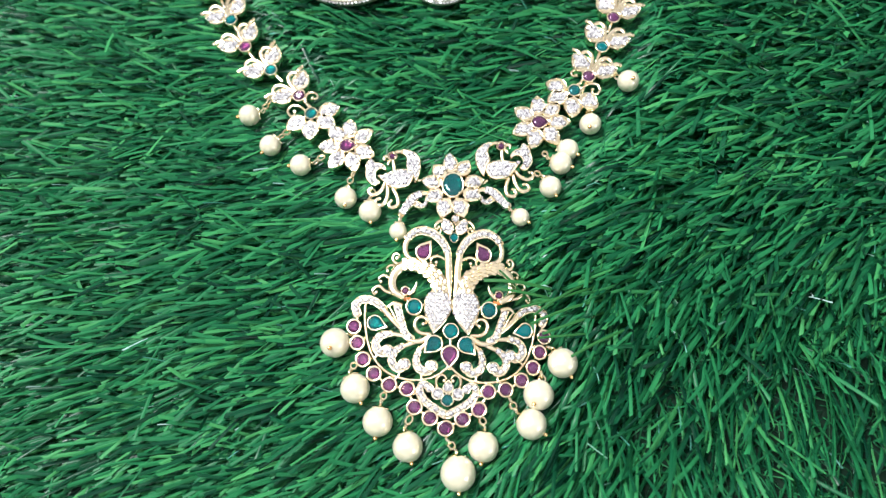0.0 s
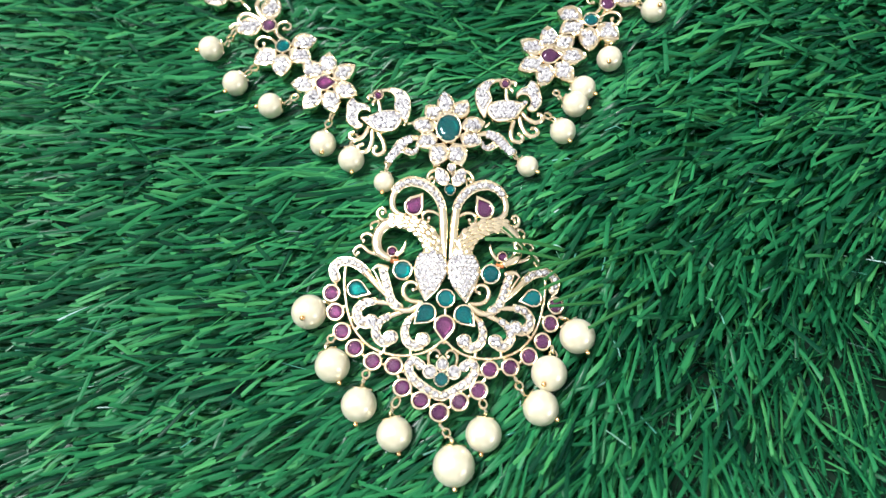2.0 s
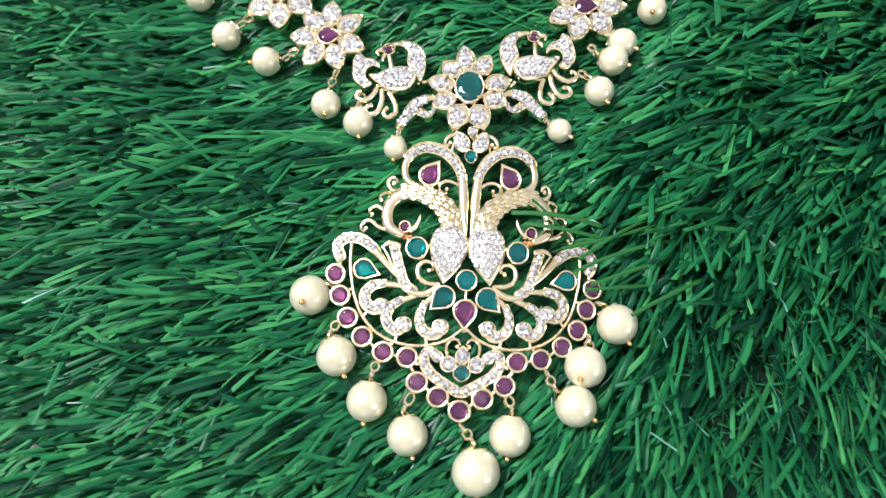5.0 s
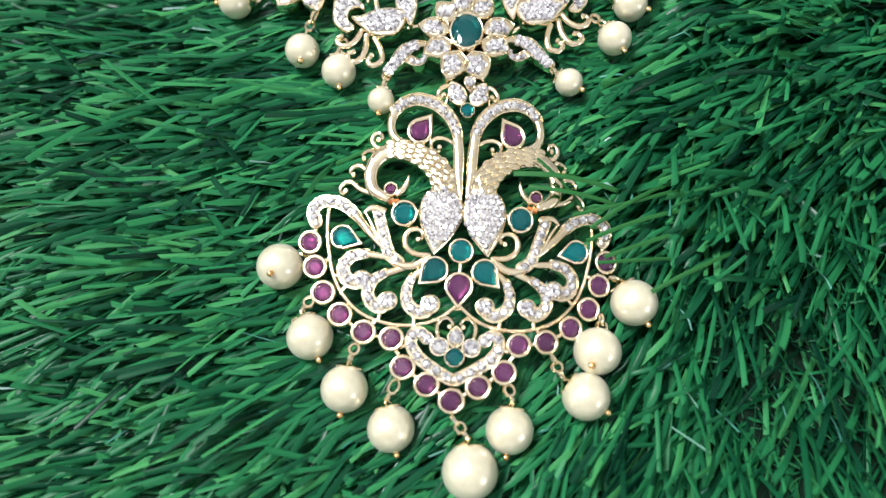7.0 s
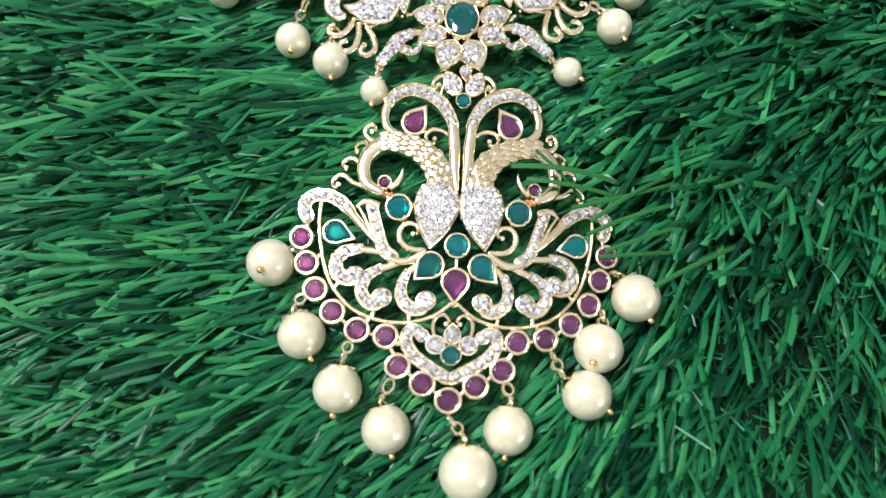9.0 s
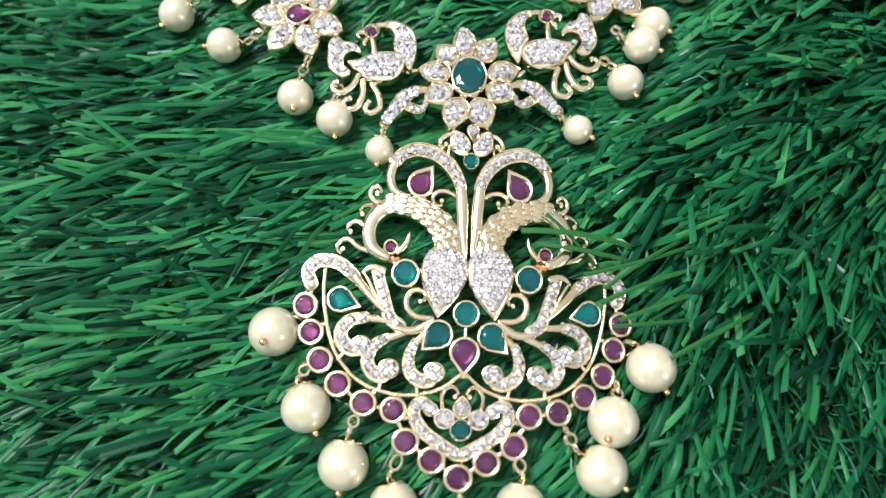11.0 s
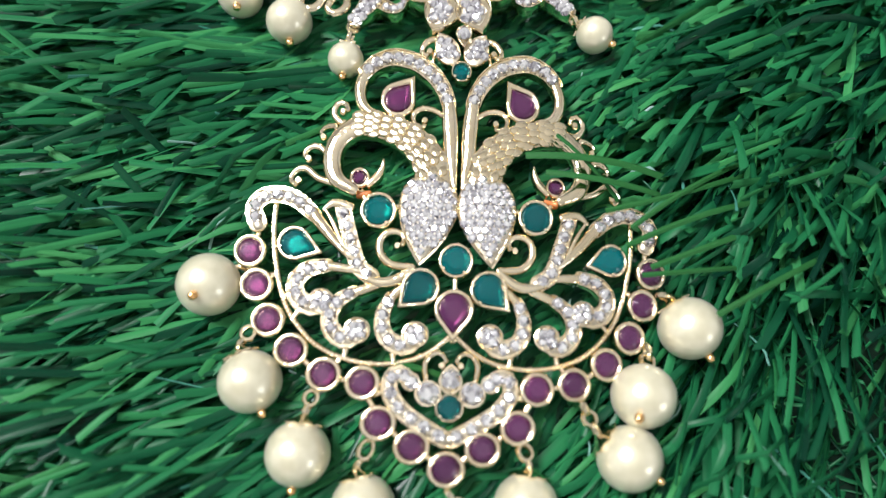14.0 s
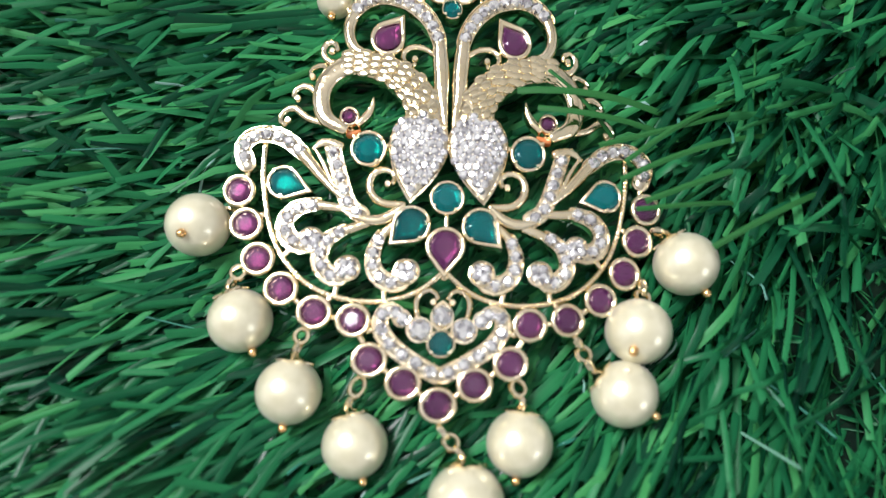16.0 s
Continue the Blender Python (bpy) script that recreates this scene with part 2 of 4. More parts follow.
def egg(length, width, turn, n=30):
    """A full drop with its tip at the origin and its round end along turn (degrees)."""
    pts = []
    for i in range(n):
        t = i / n * 2
        u = t if t <= 1 else 2 - t
        h = math.sin(math.pi / 2 * u / 0.66) ** 0.95 if u < 0.66 else math.sqrt(max(0.0, 1 - ((u - 0.66) / 0.34) ** 2))
        pts.append((length * u, (1 if t <= 1 else -1) * width / 2 * h))
    c, s = math.cos(radians(turn)), math.sin(radians(turn))
    return [(c * x - s * y, s * x + c * y) for x, y in pts]


def petal(length, width, turn, n=18):
    """A leaf with its foot at the origin and its tip along turn (degrees), widest past the middle."""
    pts = []
    for i in range(n):
        t = i / n * 2
        u = t if t <= 1 else 2 - t
        side = 1 if t <= 1 else -1
        pts.append((length * u, side * width / 2 * math.sin(math.pi * u ** 0.85) ** 0.75))
    c, s = math.cos(radians(turn)), math.sin(radians(turn))
    return [(c * x - s * y, s * x + c * y) for x, y in pts]


def shaped(outline, k, z, about=(0, 0), at=(0, 0)):
    return [(at[0] + about[0] + (x - about[0]) * k, at[1] + about[1] + (y - about[1]) * k, z) for x, y in outline]


def bezel(geo, outline, at, z0, z1, inner=0.74, about=(0, 0)):
    """A metal collar with a rounded rim and a floor on which the stone sits."""
    w = 1 - inner
    prof = [(0.86, z0), (1.0, z0 + 0.25), (1.0, z1 - 0.5), (1 - 0.05 * w, z1 - 0.22), (1 - 0.18 * w, z1 - 0.06), (1 - 0.38 * w, z1), (1 - 0.6 * w, z1 - 0.05), (1 - 0.82 * w, z1 - 0.24), (inner, z1 - 0.6)]
    loft(geo, [shaped(outline, k, z, about, at) for k, z in prof])


def gem(outline, at, z, h, k_table=0.58, about=(0, 0), tilt=(0, 0)):
    """A faceted stone: girdle, crown facets and a flat table."""
    g = Geo()
    n = len(outline)
    v = shaped(outline, 0.25, z - 1.1, about, at) + shaped(outline, 1.0, z, about, at)
    mid = [((outline[i][0] + outline[(i + 1) % n][0]) / 2, (outline[i][1] + outline[(i + 1) % n][1]) / 2) for i in range(0, n, 2)]
    v += shaped(mid, 0.82, z + h * 0.62, about, at) + shaped(outline[::2], k_table, z + h, about, at)
    v = [(x, y, zz + (tilt[0] * (x - at[0]) + tilt[1] * (y - at[1]) if i >= n else 0)) for i, (x, y, zz) in enumerate(v)]
    f, m = [], n // 2
    for i in range(n):
        f.append((i, (i + 1) % n, n + (i + 1) % n, n + i))
    for j in range(m):
        a, b, c = n + 2 * j, n + 2 * j + 1, n + (2 * j + 2) % n
        s, s2 = 2 * n + j, 2 * n + (j - 1) % m
        t, t2 = 2 * n + m + j, 2 * n + m + (j + 1) % m
        f += [(a, b, s), (b, c, s), (c, t2, s), (a, s, t), (s, t2, t)]
    f.append(tuple(2 * n + m + j for j in range(m)))
    f.append(tuple(range(n)))
    g.add(v, f)
    return g


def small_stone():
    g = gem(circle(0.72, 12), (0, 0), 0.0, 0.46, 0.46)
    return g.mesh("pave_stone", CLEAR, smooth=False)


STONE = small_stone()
rng = random.Random(7)


def stone_pose(x, y, z, size):
    return Matrix.LocRotScale((x * MM, y * MM, z * MM), Euler((rng.uniform(-0.22, 0.22), rng.uniform(-0.22, 0.22), rng.uniform(0, 6.28))), (size, size, size))


def set_stones(parent, places, joined=""):
    """Small clear stones at (x, y, z, size) on a part: one object each, or joined where they are too small to pick apart."""
    if not joined:
        for x, y, z, s in places:
            part("clear_stone", STONE, None, parent, at=stone_pose(x, y, z, s))
        return
    g = Geo()
    vs, fs = [v.co / MM for v in STONE.vertices], [tuple(q.vertices) for q in STONE.polygons]
    for x, y, z, s in places:
        m = stone_pose(x / MM * MM, y, z, s)
        g.add([Vector((x, y, z)) + m.to_3x3() @ v for v in vs], fs)
    tagged(part(joined, g, CLEAR, parent, smooth=False), kind="stuff")


def grains(geo, places, r=0.17):
    for x, y, z in places:
        ball(geo, x, y, z, r, 5)


def along(q, step, z, size, rows=1, gap=0.0, trim=0.5):
    """Places of stones along a curve."""
    seg = np.concatenate([[0], np.cumsum(np.linalg.norm(np.diff(q, axis=0), axis=1))])
    n = max(2, int((seg[-1] - 2 * trim) / step) + 1)
    out = []
    for s in np.linspace(trim, seg[-1] - trim, n):
        x, y = np.interp(s, seg, q[:, 0]), np.interp(s, seg, q[:, 1])
        x2, y2 = np.interp(s + 0.2, seg, q[:, 0]), np.interp(s + 0.2, seg, q[:, 1])
        d = math.hypot(x2 - x, y2 - y) or 1
        for r in range(rows):
            o = (r - (rows - 1) / 2) * gap
            out.append((x - (y2 - y) / d * o, y + (x2 - x) / d * o, z + 0.05, size * 1.12))
    return out


def inside(poly, x, y):
    hit, n = False, len(poly)
    for i in range(n):
        (x1, y1), (x2, y2) = poly[i], poly[i - 1]
        if (y1 > y) != (y2 > y) and x < (x2 - x1) * (y - y1) / (y2 - y1) + x1:
            hit = not hit
    return hit


def packed(outline, step, z, size, shrink=0.84, about=(0, 0), at=(0, 0)):
    """Stones packed like a honeycomb inside an outline."""
    poly = [(p[0], p[1]) for p in shaped(outline, shrink, 0, about, at)]
    xs, ys = [p[0] for p in poly], [p[1] for p in poly]
    out, row, y = [], 0, min(ys)
    while y <= max(ys):
        x = min(xs) + (step / 2 if row % 2 else 0)
        while x <= max(xs):
            if inside(poly, x, y):
                out.append((x, y, z, size))
            x += step
        y += step * 0.87
        row += 1
    return out


def between(places, z):
    """Metal grains that hold neighbouring stones."""
    out = []
    for i, (x, y, *_) in enumerate(places):
        for x2, y2, *_ in places[i + 1:]:
            if 0.6 < math.hypot(x2 - x, y2 - y) < 1.5:
                out.append(((x + x2) / 2 + (y2 - y) * 0.3, (y + y2) / 2 - (x2 - x) * 0.3, z))
    return out


def flip(pts):
    return [(-x, y) for x, y in pts]


# ---- structure: the room that closes the place, and the turf ----
def box(name, x0, x1, y0, y1, z0, z1, mat, label, category):
    g = Geo()
    g.add([(x / MM, y / MM, z / MM) for z in (z0, z1) for y in (y0, y1) for x in (x0, x1)],
          [(0, 1, 3, 2), (4, 5, 7, 6), (0, 1, 5, 4), (2, 3, 7, 6), (0, 2, 6, 4), (1, 3, 7, 5)])
    return tagged(new(name, g.mesh(name, mat, False)), label, category, kind="structure")


box("floor", -2.2, 2.2, -2.2, 2.2, -0.12, -0.004, TILE, "plain light tiled floor under the turf", "floor")
box("ceiling", -2.2, 2.2, -2.2, 2.2, 2.3, 2.4, WHITE, "plain pale painted ceiling", "ceiling")
for nm, b in (("wall_north", (-2.2, 2.2, 2.2, 2.3)), ("wall_south", (-2.2, 2.2, -2.3, -2.2)), ("wall_east", (2.2, 2.3, -2.3, 2.3)), ("wall_west", (-2.3, -2.2, -2.3, 2.3))):
    box(nm, *b, -0.12, 2.4, PAINT, "plain pale painted wall", "wall")
box("ground", -0.34, 0.34, -0.26, 0.30, -0.004, 0.0008, BACKING, "dark green woven backing sheet of the artificial turf", "turf backing")

# ---- the necklace's plan ----
PLATE_Z, TOP_Z = 10.3, 12.0
TURN = -3.4
PEND = Matrix.Rotation(radians(TURN), 4, "Z")


def bent(u, v):
    """The cast pendant is not quite even: its one wing is pressed in and sunk, its head leans over."""
    a, b = u / 20, v / 20
    du = 0.174 - 0.371 * a - 0.312 * b - 0.62 * a * b - 0.406 * a * a - 0.197 * a ** 3 + 0.034 * a * a * b - 0.143 * b * b
    dv = -0.396 + 0.169 * a + 0.032 * b - 0.274 * a * b + 0.335 * a * a - 0.09 * a ** 3 - 0.076 * a * a * b + 0.299 * b * b
    k = min(1.0, max(0.0, (u - 10) / 18))
    return u + du, v + dv, -1.3 * k * k * (3 - 2 * k)


def bend_geo(geo):
    out = []
    for x, y, z in geo.v:
        u, v, dz = bent(x, y)
        out.append((u, v, z + dz))
    geo.v = out
    return geo


def world_of(u, v):
    q = PEND @ Vector((*bent(u, v)[:2], 0))
    return q.x, q.y


# ---- grass ----
CHAIN = [(-85, 122), (-74, 106), (-58, 86), (-48, 76), (-44, 69), (-32, 58), (-17, 50), (1, 45), (15, 52), (27, 65), (38, 75), (43, 80), (48, 90), (53, 102), (57, 114)]

# pearls along the chain: x, y, radius, way of the pin's end, hook
CHAIN_PEARLS = ((-64.6, 70.3, 3.35, (-3, -1, 1), (-58.0, 75.6)), (-56.8, 59.4, 3.35, (-2, -2.5, 0.6), (-50.8, 64.2)), (-46.6, 52.4, 3.35, (-3.3, -0.4, 0.4), (-39.4, 55.0)),
                (-31.9, 41.1, 3.4, (0.2, -2.6, 1.4), (-29.6, 49.6)), (-24.3, 36.5, 3.4, (0.3, -3.3, 0.3), (-23.4, 43.2)), (-15.7, 30.1, 2.62, (-0.3, -2.6, 0.3), (-14.4, 36.0)),
                (20.6, 33.8, 2.7, (2.2, -1.6, 0.3), (16.6, 38.0)), (29.8, 43.3, 3.3, (1.3, -2.6, 0.6), (25.4, 47.9)), (33.3, 50.9, 3.35, (3.0, -1.3, 0.4), (28.2, 54.6)),
                (35.6, 55.4, 3.3, (2.6, -1.8, 0.6), (31.8, 61.0)), (42.9, 64.0, 3.3, (-0.6, -2.0, 2.2), (42.2, 69.6)), (55.6, 78.7, 3.35, (0.6, -1.0, 3.0), (50.6, 82.4)))
PEND_PEARLS = ((-32.6, -3.2), (-26.4, -15.8), (-19.8, -24.7), (-11.6, -31.2), (2.0, -37.9), (8.7, -31.1), (21.7, -25.3), (23.8, -17.7), (30.8, -9.0))


def lean(x, y):
    """The way the blades lie, in degrees, over the plan in millimetres."""
    sig = lambda v: 1 / (1 + np.exp(-v))
    a = 194 + 14 * sig((5 - y) / 25) - 5 * sig((y - 90) / 20)
    a = a + sig((x - 30) / 16) * (12 + 44 * sig((10 - y) / 16))
    return np.clip(a, 178, 268)


def ceiling_of_grass(x, y):
    """How high a blade may stand: pressed down under the necklace."""
    d = np.minimum(np.hypot(x, y + 5) - 25, np.hypot(x, np.maximum(np.abs(y - 15) - 14, 0)) - 17)
    px, py = np.array([c[0] for c in CHAIN]), np.array([c[1] for c in CHAIN])
    for i in range(len(CHAIN) - 1):
        ax, ay, bx, by = px[i], py[i], px[i + 1], py[i + 1]
        t = np.clip(((x - ax) * (bx - ax) + (y - ay) * (by - ay)) / ((bx - ax) ** 2 + (by - ay) ** 2), 0, 1)
        d = np.minimum(d, np.hypot(x - ax - t * (bx - ax), y - ay - t * (by - ay)) - 8)
    for cx, cy, r, *_ in CHAIN_PEARLS:
        d = np.minimum(d, np.hypot(x - cx, y - cy) - r - 3.0)
    for cx, cy in PEND_PEARLS:
        d = np.minimum(d, np.hypot(x - cx, y - cy) - 6.0)
    return np.where(d < 0, np.maximum(6.8, 8.4 + d * 0.3), np.minimum(8.4 + d * 0.6, 18.0))


def blades(name, count, xr, yr, seed, width, hr, mat, lr=(20, 42), spread=13, rings=7, wild=0.0, thin=0.6, tuft=1):
    """Cut plastic strips, tuft by tuft: the blades of a tuft share their foot and, roughly, their way."""
    r = np.random.default_rng(seed)
    n = count // tuft
    pitch = math.sqrt((xr[1] - xr[0]) * (yr[1] - yr[0]) / n)
    cols = int((xr[1] - xr[0]) / pitch)
    i = np.arange(n)
    fx = xr[0] + (i % cols + 0.5) * pitch + r.uniform(-0.48, 0.48, n) * pitch
    fy = yr[0] + (i // cols + 0.5) * pitch + r.uniform(-0.48, 0.48, n) * pitch
    turn, tall = r.normal(0, 0.62, n), r.uniform(0.72, 1.12, n)
    i = np.repeat(i, tuft)
    count = len(i)
    bx, by, turn, tall = fx[i] + r.normal(0, 0.9, count), fy[i] + r.normal(0, 0.9, count), turn[i], tall[i]
    low = 1 / (1 + np.exp((by - 27) / 8))
    keep = r.random(count) < 1 - thin * low / (1 + np.exp(-(bx - 34) / 7)) - thin * 0.25 / (1 + np.exp(-(bx - 44) / 6)) / (1 + np.exp((by - 4) / 7))
    bx, by, low, turn, tall = bx[keep], by[keep], low[keep], turn[keep], tall[keep]
    edge = low / (1 + np.exp(-(bx - 36) / 7))
    count = len(bx)
    sway = np.sin(bx * 0.21 + 1.3 * np.sin(by * 0.17)) * 5 + np.sin(by * 0.33 + bx * 0.08) * 3
    ang = np.radians(lean(bx, by) + sway + (turn + r.normal(0, 0.75, count)) * spread * (1 + 0.35 * edge) + np.where(r.random(count) < 0.08, r.uniform(-60, 60, count), 0))
    length = r.uniform(*lr, count) * (1 - 0.33 * edge)
    high = r.uniform(*hr, count) * tall * (1 + 0.2 * edge) * (0.9 + 0.10 * np.sin(bx * 0.13 + by * 0.09))
    bend = np.radians(r.normal(0, 2.0, count) + wild * r.normal(0, 60, count))
    sag = r.uniform(0.0, 0.14, count)
    half = r.uniform(*width, count) / 2
    roll0, roll1 = r.normal(0, 0.42, count) - 0.5 * edge, r.normal(0, 0.2, count)
    cut, notch = r.uniform(-1.1, 1.1, count) * half, np.where(r.random(count) < 0.3, r.uniform(0.3, 1.2, count), 0) * half
    s = np.linspace(0, 1, rings)
    V = np.zeros((count, rings, 3, 3))
    x, y = bx.copy(), by.copy()
    step = length / (rings - 1)
    flat = np.sqrt(1 - np.clip(high / length, 0.1, 0.7) ** 2)
    for k in range(rings):
        a = ang + bend * (s[k] - 0.3)
        if k:
            x = x + np.cos(a) * step * flat
            y = y + np.sin(a) * step * flat
        z = high * (1 - (1 - s[k]) ** 1.1) * (1 - sag * s[k] ** 3)
        cap = ceiling_of_grass(x, y)
        z = np.where(z > cap, cap - 0.35 * np.minimum(z - cap, 6), z)
        z = np.maximum(z, 0.3)
        roll = roll0 + roll1 * s[k]
        nx, ny = -np.sin(a), np.cos(a)
        for j, (o, up) in enumerate(((-1, 0.0), (0, 0.2), (1, 0.0))):
            w = half * o * (0.8 if k == 0 else 1.0)
            end = (cut * o if o else -notch) if k == rings - 1 else 0
            V[:, k, j, 0] = x + nx * w * np.cos(roll) + np.cos(a) * end
            V[:, k, j, 1] = y + ny * w * np.cos(roll) + np.sin(a) * end
            V[:, k, j, 2] = np.maximum(z + w * np.sin(roll) + up, 0.1)
    base = (np.arange(count) * rings * 3)[:, None, None]
    k, j = np.meshgrid(np.arange(rings - 1), np.arange(2), indexing="ij")
    i0 = (k * 3 + j).ravel()
    quad = np.stack([i0, i0 + 1, i0 + 4, i0 + 3], 1)[None] + base
    me = bpy.data.meshes.new(name)
    verts, quads = (V.reshape(-1, 3) * MM).astype(np.float32), quad.reshape(-1, 4).astype(np.int32)
    me.vertices.add(len(verts))
    me.vertices.foreach_set("co", verts.ravel())
    me.loops.add(quads.size)
    me.loops.foreach_set("vertex_index", quads.ravel())
    me.polygons.add(len(quads))
    me.polygons.foreach_set("loop_start", np.arange(0, quads.size, 4, dtype=np.int32))
    me.update(calc_edges=True)
    # across and along each blade, for the drawn streaks of the plastic
    across, far = (np.arange(len(verts)) % 3) / 2, (np.arange(len(verts)) // 3 % rings) / (rings - 1)
    me.uv_layers.new(name="blade").data.foreach_set("uv", np.stack([across, far], 1)[quads.ravel()].astype(np.float32).ravel())
    me.materials.append(mat)
    return new(name, me)


tagged(blades("grass", 50000, (-160, 180), (-95, 150), 3, (0.7, 1.25), (3.5, 17.5), GRASS, (20, 42), 18, 6, thin=0.64, tuft=8), "dense glossy green plastic blades of artificial turf lying over", "artificial grass", kind="stuff")
tagged(blades("grass_edge", 9000, (-330, 330), (-250, 290), 5, (1.2, 1.8), (4.0, 15.0), GRASS, (26, 48), tuft=6), "green plastic blades at the rim of the artificial turf", "artificial grass", kind="stuff")
tagged(blades("thatch", 15000, (-150, 170), (-90, 140), 21, (0.25, 0.6), (1.5, 7.5), GRASS, (6, 15), 60, 6, 0.9, thin=0.0), "short curled dark green fibres deep between the blades", "turf thatch", kind="stuff")
tagged(blades("loose_fibre", 260, (-160, 170), (-90, 140), 9, (0.12, 0.35), (8.0, 15.5), FIBRE, (7, 18), 45, 9, 0.55), "thin curled pale shreds of plastic among the grass", "plastic fibre", kind="stuff")
# pale strips added in place of reflections on the glossy blades
tagged(blades("glint_strip", 800, (-160, 170), (-90, 140), 12, (0.25, 0.6), (8.0, 16.5), GLINT, (9, 22), 26, 6), "narrow pale bluish strips added as painted glints among green blades", "plastic strip", kind="stuff")


def single_blade(tip, way, length, z_tip, z_foot, w, seed):
    """One blade that lies over the jewellery, from its tip back to its foot."""
    r = random.Random(seed)
    n, v, f = 9, [], []
    length, w = length * 1.4, w * 0.82
    curve = r.uniform(-9, 9)
    for k in range(n):
        s = k / (n - 1)
        a = radians(way + (s - 0.5) * curve)
        x, y = tip[0] + math.cos(a) * length * s, tip[1] + math.sin(a) * length * s
        z = z_tip + (z_foot - 2.5 - z_tip) * s ** 2 + 0.8 * math.sin(math.pi * s)
        for o, up in ((-1, 0), (0, 0.18), (1, 0)):
            v.append((x - math.sin(a) * o * w / 2, y + math.cos(a) * o * w / 2, z + up))
    for k in range(n - 1):
        for j in range(2):
            i = 3 * k + j
            f.append((i, i + 1, i + 4, i + 3))
    g = Geo()
    g.add(v, f)
    return tagged(new("grass_blade", g.mesh("grass_blade", LIGHT_GRASS)), "green plastic grass blade lying over the gold pendant", "grass blade", "blades over the pendant")


# ---- the necklace ----
necklace = tagged(new("necklace"), "gold necklace of stones and cream pearls, lying on artificial grass", "necklace")
necklace.empty_display_size = 0.01


def add_gem(name, mat, parent, outline, at, z, h, label="", about=(0, 0), k=0.58):
    tilt = (rng.uniform(-0.07, 0.07), rng.uniform(-0.07, 0.07))
    return part(name, gem(outline, at, z, h, k, about, tilt), mat, parent, label, smooth=False)


def build_pendant():
    g = Geo()            # the gold frame
    stones, bed, scales, enamel = [], Geo(), [], []
    z0, z1 = PLATE_Z, TOP_Z
    gems = []
    for side in (1, -1):
        mx = (lambda pts: pts) if side == 1 else flip

        def pave(pts, w, step=1.22, size=1.0, rows=1, gap=0.0, trim=0.7, top=z1):
            q, ww, ln = ribbon(g, mx(pts), w, z0, top, "channel")
            ribbon(bed, mx(pts), [max(0.3, k - 0.5) for k in w], z0 + 0.3, top - 0.12)
            st = along(q, step, top - 0.1, size * 0.98, rows, gap, trim)
            stones.extend(st)
            grains(bed, [(x + dx, y + dy, top + 0.05) for x, y, *_ in st for dx, dy in ((0.55, 0.5), (-0.55, -0.5), (0.5, -0.55))], 0.2)

        def bar(pts, w, top=z1, kind="dome", low=z0):
            ribbon(g, mx(pts), w, low, top, kind)

        def wire(pts, w=0.62, top=11.7):
            w *= 1.45
            ribbon(g, mx(pts), [w, w * 1.1, w * 0.8], top - 1.0, top, "wire")
            x, y = mx(pts)[-1]
            ball(g, x, y, top - 0.3, 0.62, 8)

        # upper arch with its drop ruby
        bar([(-0.6, 9.6), (-0.85, 12.0), (-1.25, 15.0), (-1.4, 18.0), (-1.8, 22.4)], [0.6, 1.5, 2.3, 2.4, 2.2], 12.1)
        pave([(-1.8, 22.2), (-2.5, 24.0), (-4.0, 26.1), (-6.3, 27.8), (-8.8, 28.5), (-10.8, 28.5), (-13.0, 27.5), (-14.4, 26.0)], [2.3, 2.75, 2.75, 2.3], 1.58, 1.14)
        bar([(-14.2, 26.3), (-15.0, 24.3), (-14.8, 22.1), (-13.6, 20.5), (-11.4, 19.9)], [1.9, 1.9, 1.7, 1.1])
        gems.append(("ruby", RUBY, drop(2.45, 4.1, 24, 57 if side == 1 else 123), (-9.3 * side, 22.4), 0.95, 0.72))
        wire([(-2.0, 20.1), (-3.9, 21.3), (-5.9, 21.4), (-7.0, 20.3), (-6.5, 18.9), (-5.4, 18.7), (-5.2, 19.6)])
        wire([(-14.9, 19.0), (-17.2, 18.5), (-18.6, 19.8), (-18.2, 21.2), (-17.1, 21.5), (-16.5, 20.5), (-17.2, 20.1)], 0.7)
        wire([(-17.6, 15.6), (-17.9, 17.8), (-19.1, 17.9), (-20.2, 17.1), (-19.7, 16.2)], 0.6)
        wire([(-18.2, 12.3), (-19.3, 14.3), (-20.7, 14.9), (-21.9, 14.2), (-22.2, 13.3), (-21.4, 12.9)], 0.7)
        wire([(-17.6, 9.8), (-19.9, 10.4), (-21.6, 11.6), (-22.9, 11.3), (-23.7, 9.9), (-22.9, 9.1), (-22.4, 9.7)], 0.7)
        # the bird: plain neck, scaled neck, head and body
        bar([(-14.6, 9.0), (-17.0, 10.3), (-18.0, 12.5), (-17.8, 15.0), (-16.4, 17.0), (-14.2, 18.5)], [1.6, 2.5, 2.7, 2.8, 3.0], 12.4)
        neck = [(-14.6, 18.3), (-12.0, 18.4), (-8.5, 17.6), (-5.6, 15.6), (-4.0, 13.2), (-3.5, 10.6)]
        q, w, ln = ribbon(g, mx(neck), [3.2, 3.8, 4.4, 5.0, 5.5], z0, 12.3)
        t = np.gradient(q, axis=0)
        t /= np.linalg.norm(t, axis=1)[:, None]
        rows = int(ln / 1.12)
        for i in range(rows):
            k = min(len(q) - 1, int((i + 0.4) / rows * len(q)))
            m = 3 if i % 2 else 4
            for j in range(m):
                o = (j - (m - 1) / 2) * w[k] / 3.8
                scales.append((q[k][0] - t[k][1] * o, q[k][1] + t[k][0] * o, 12.25 - 0.10 * o * o, math.atan2(t[k][1], t[k][0])))
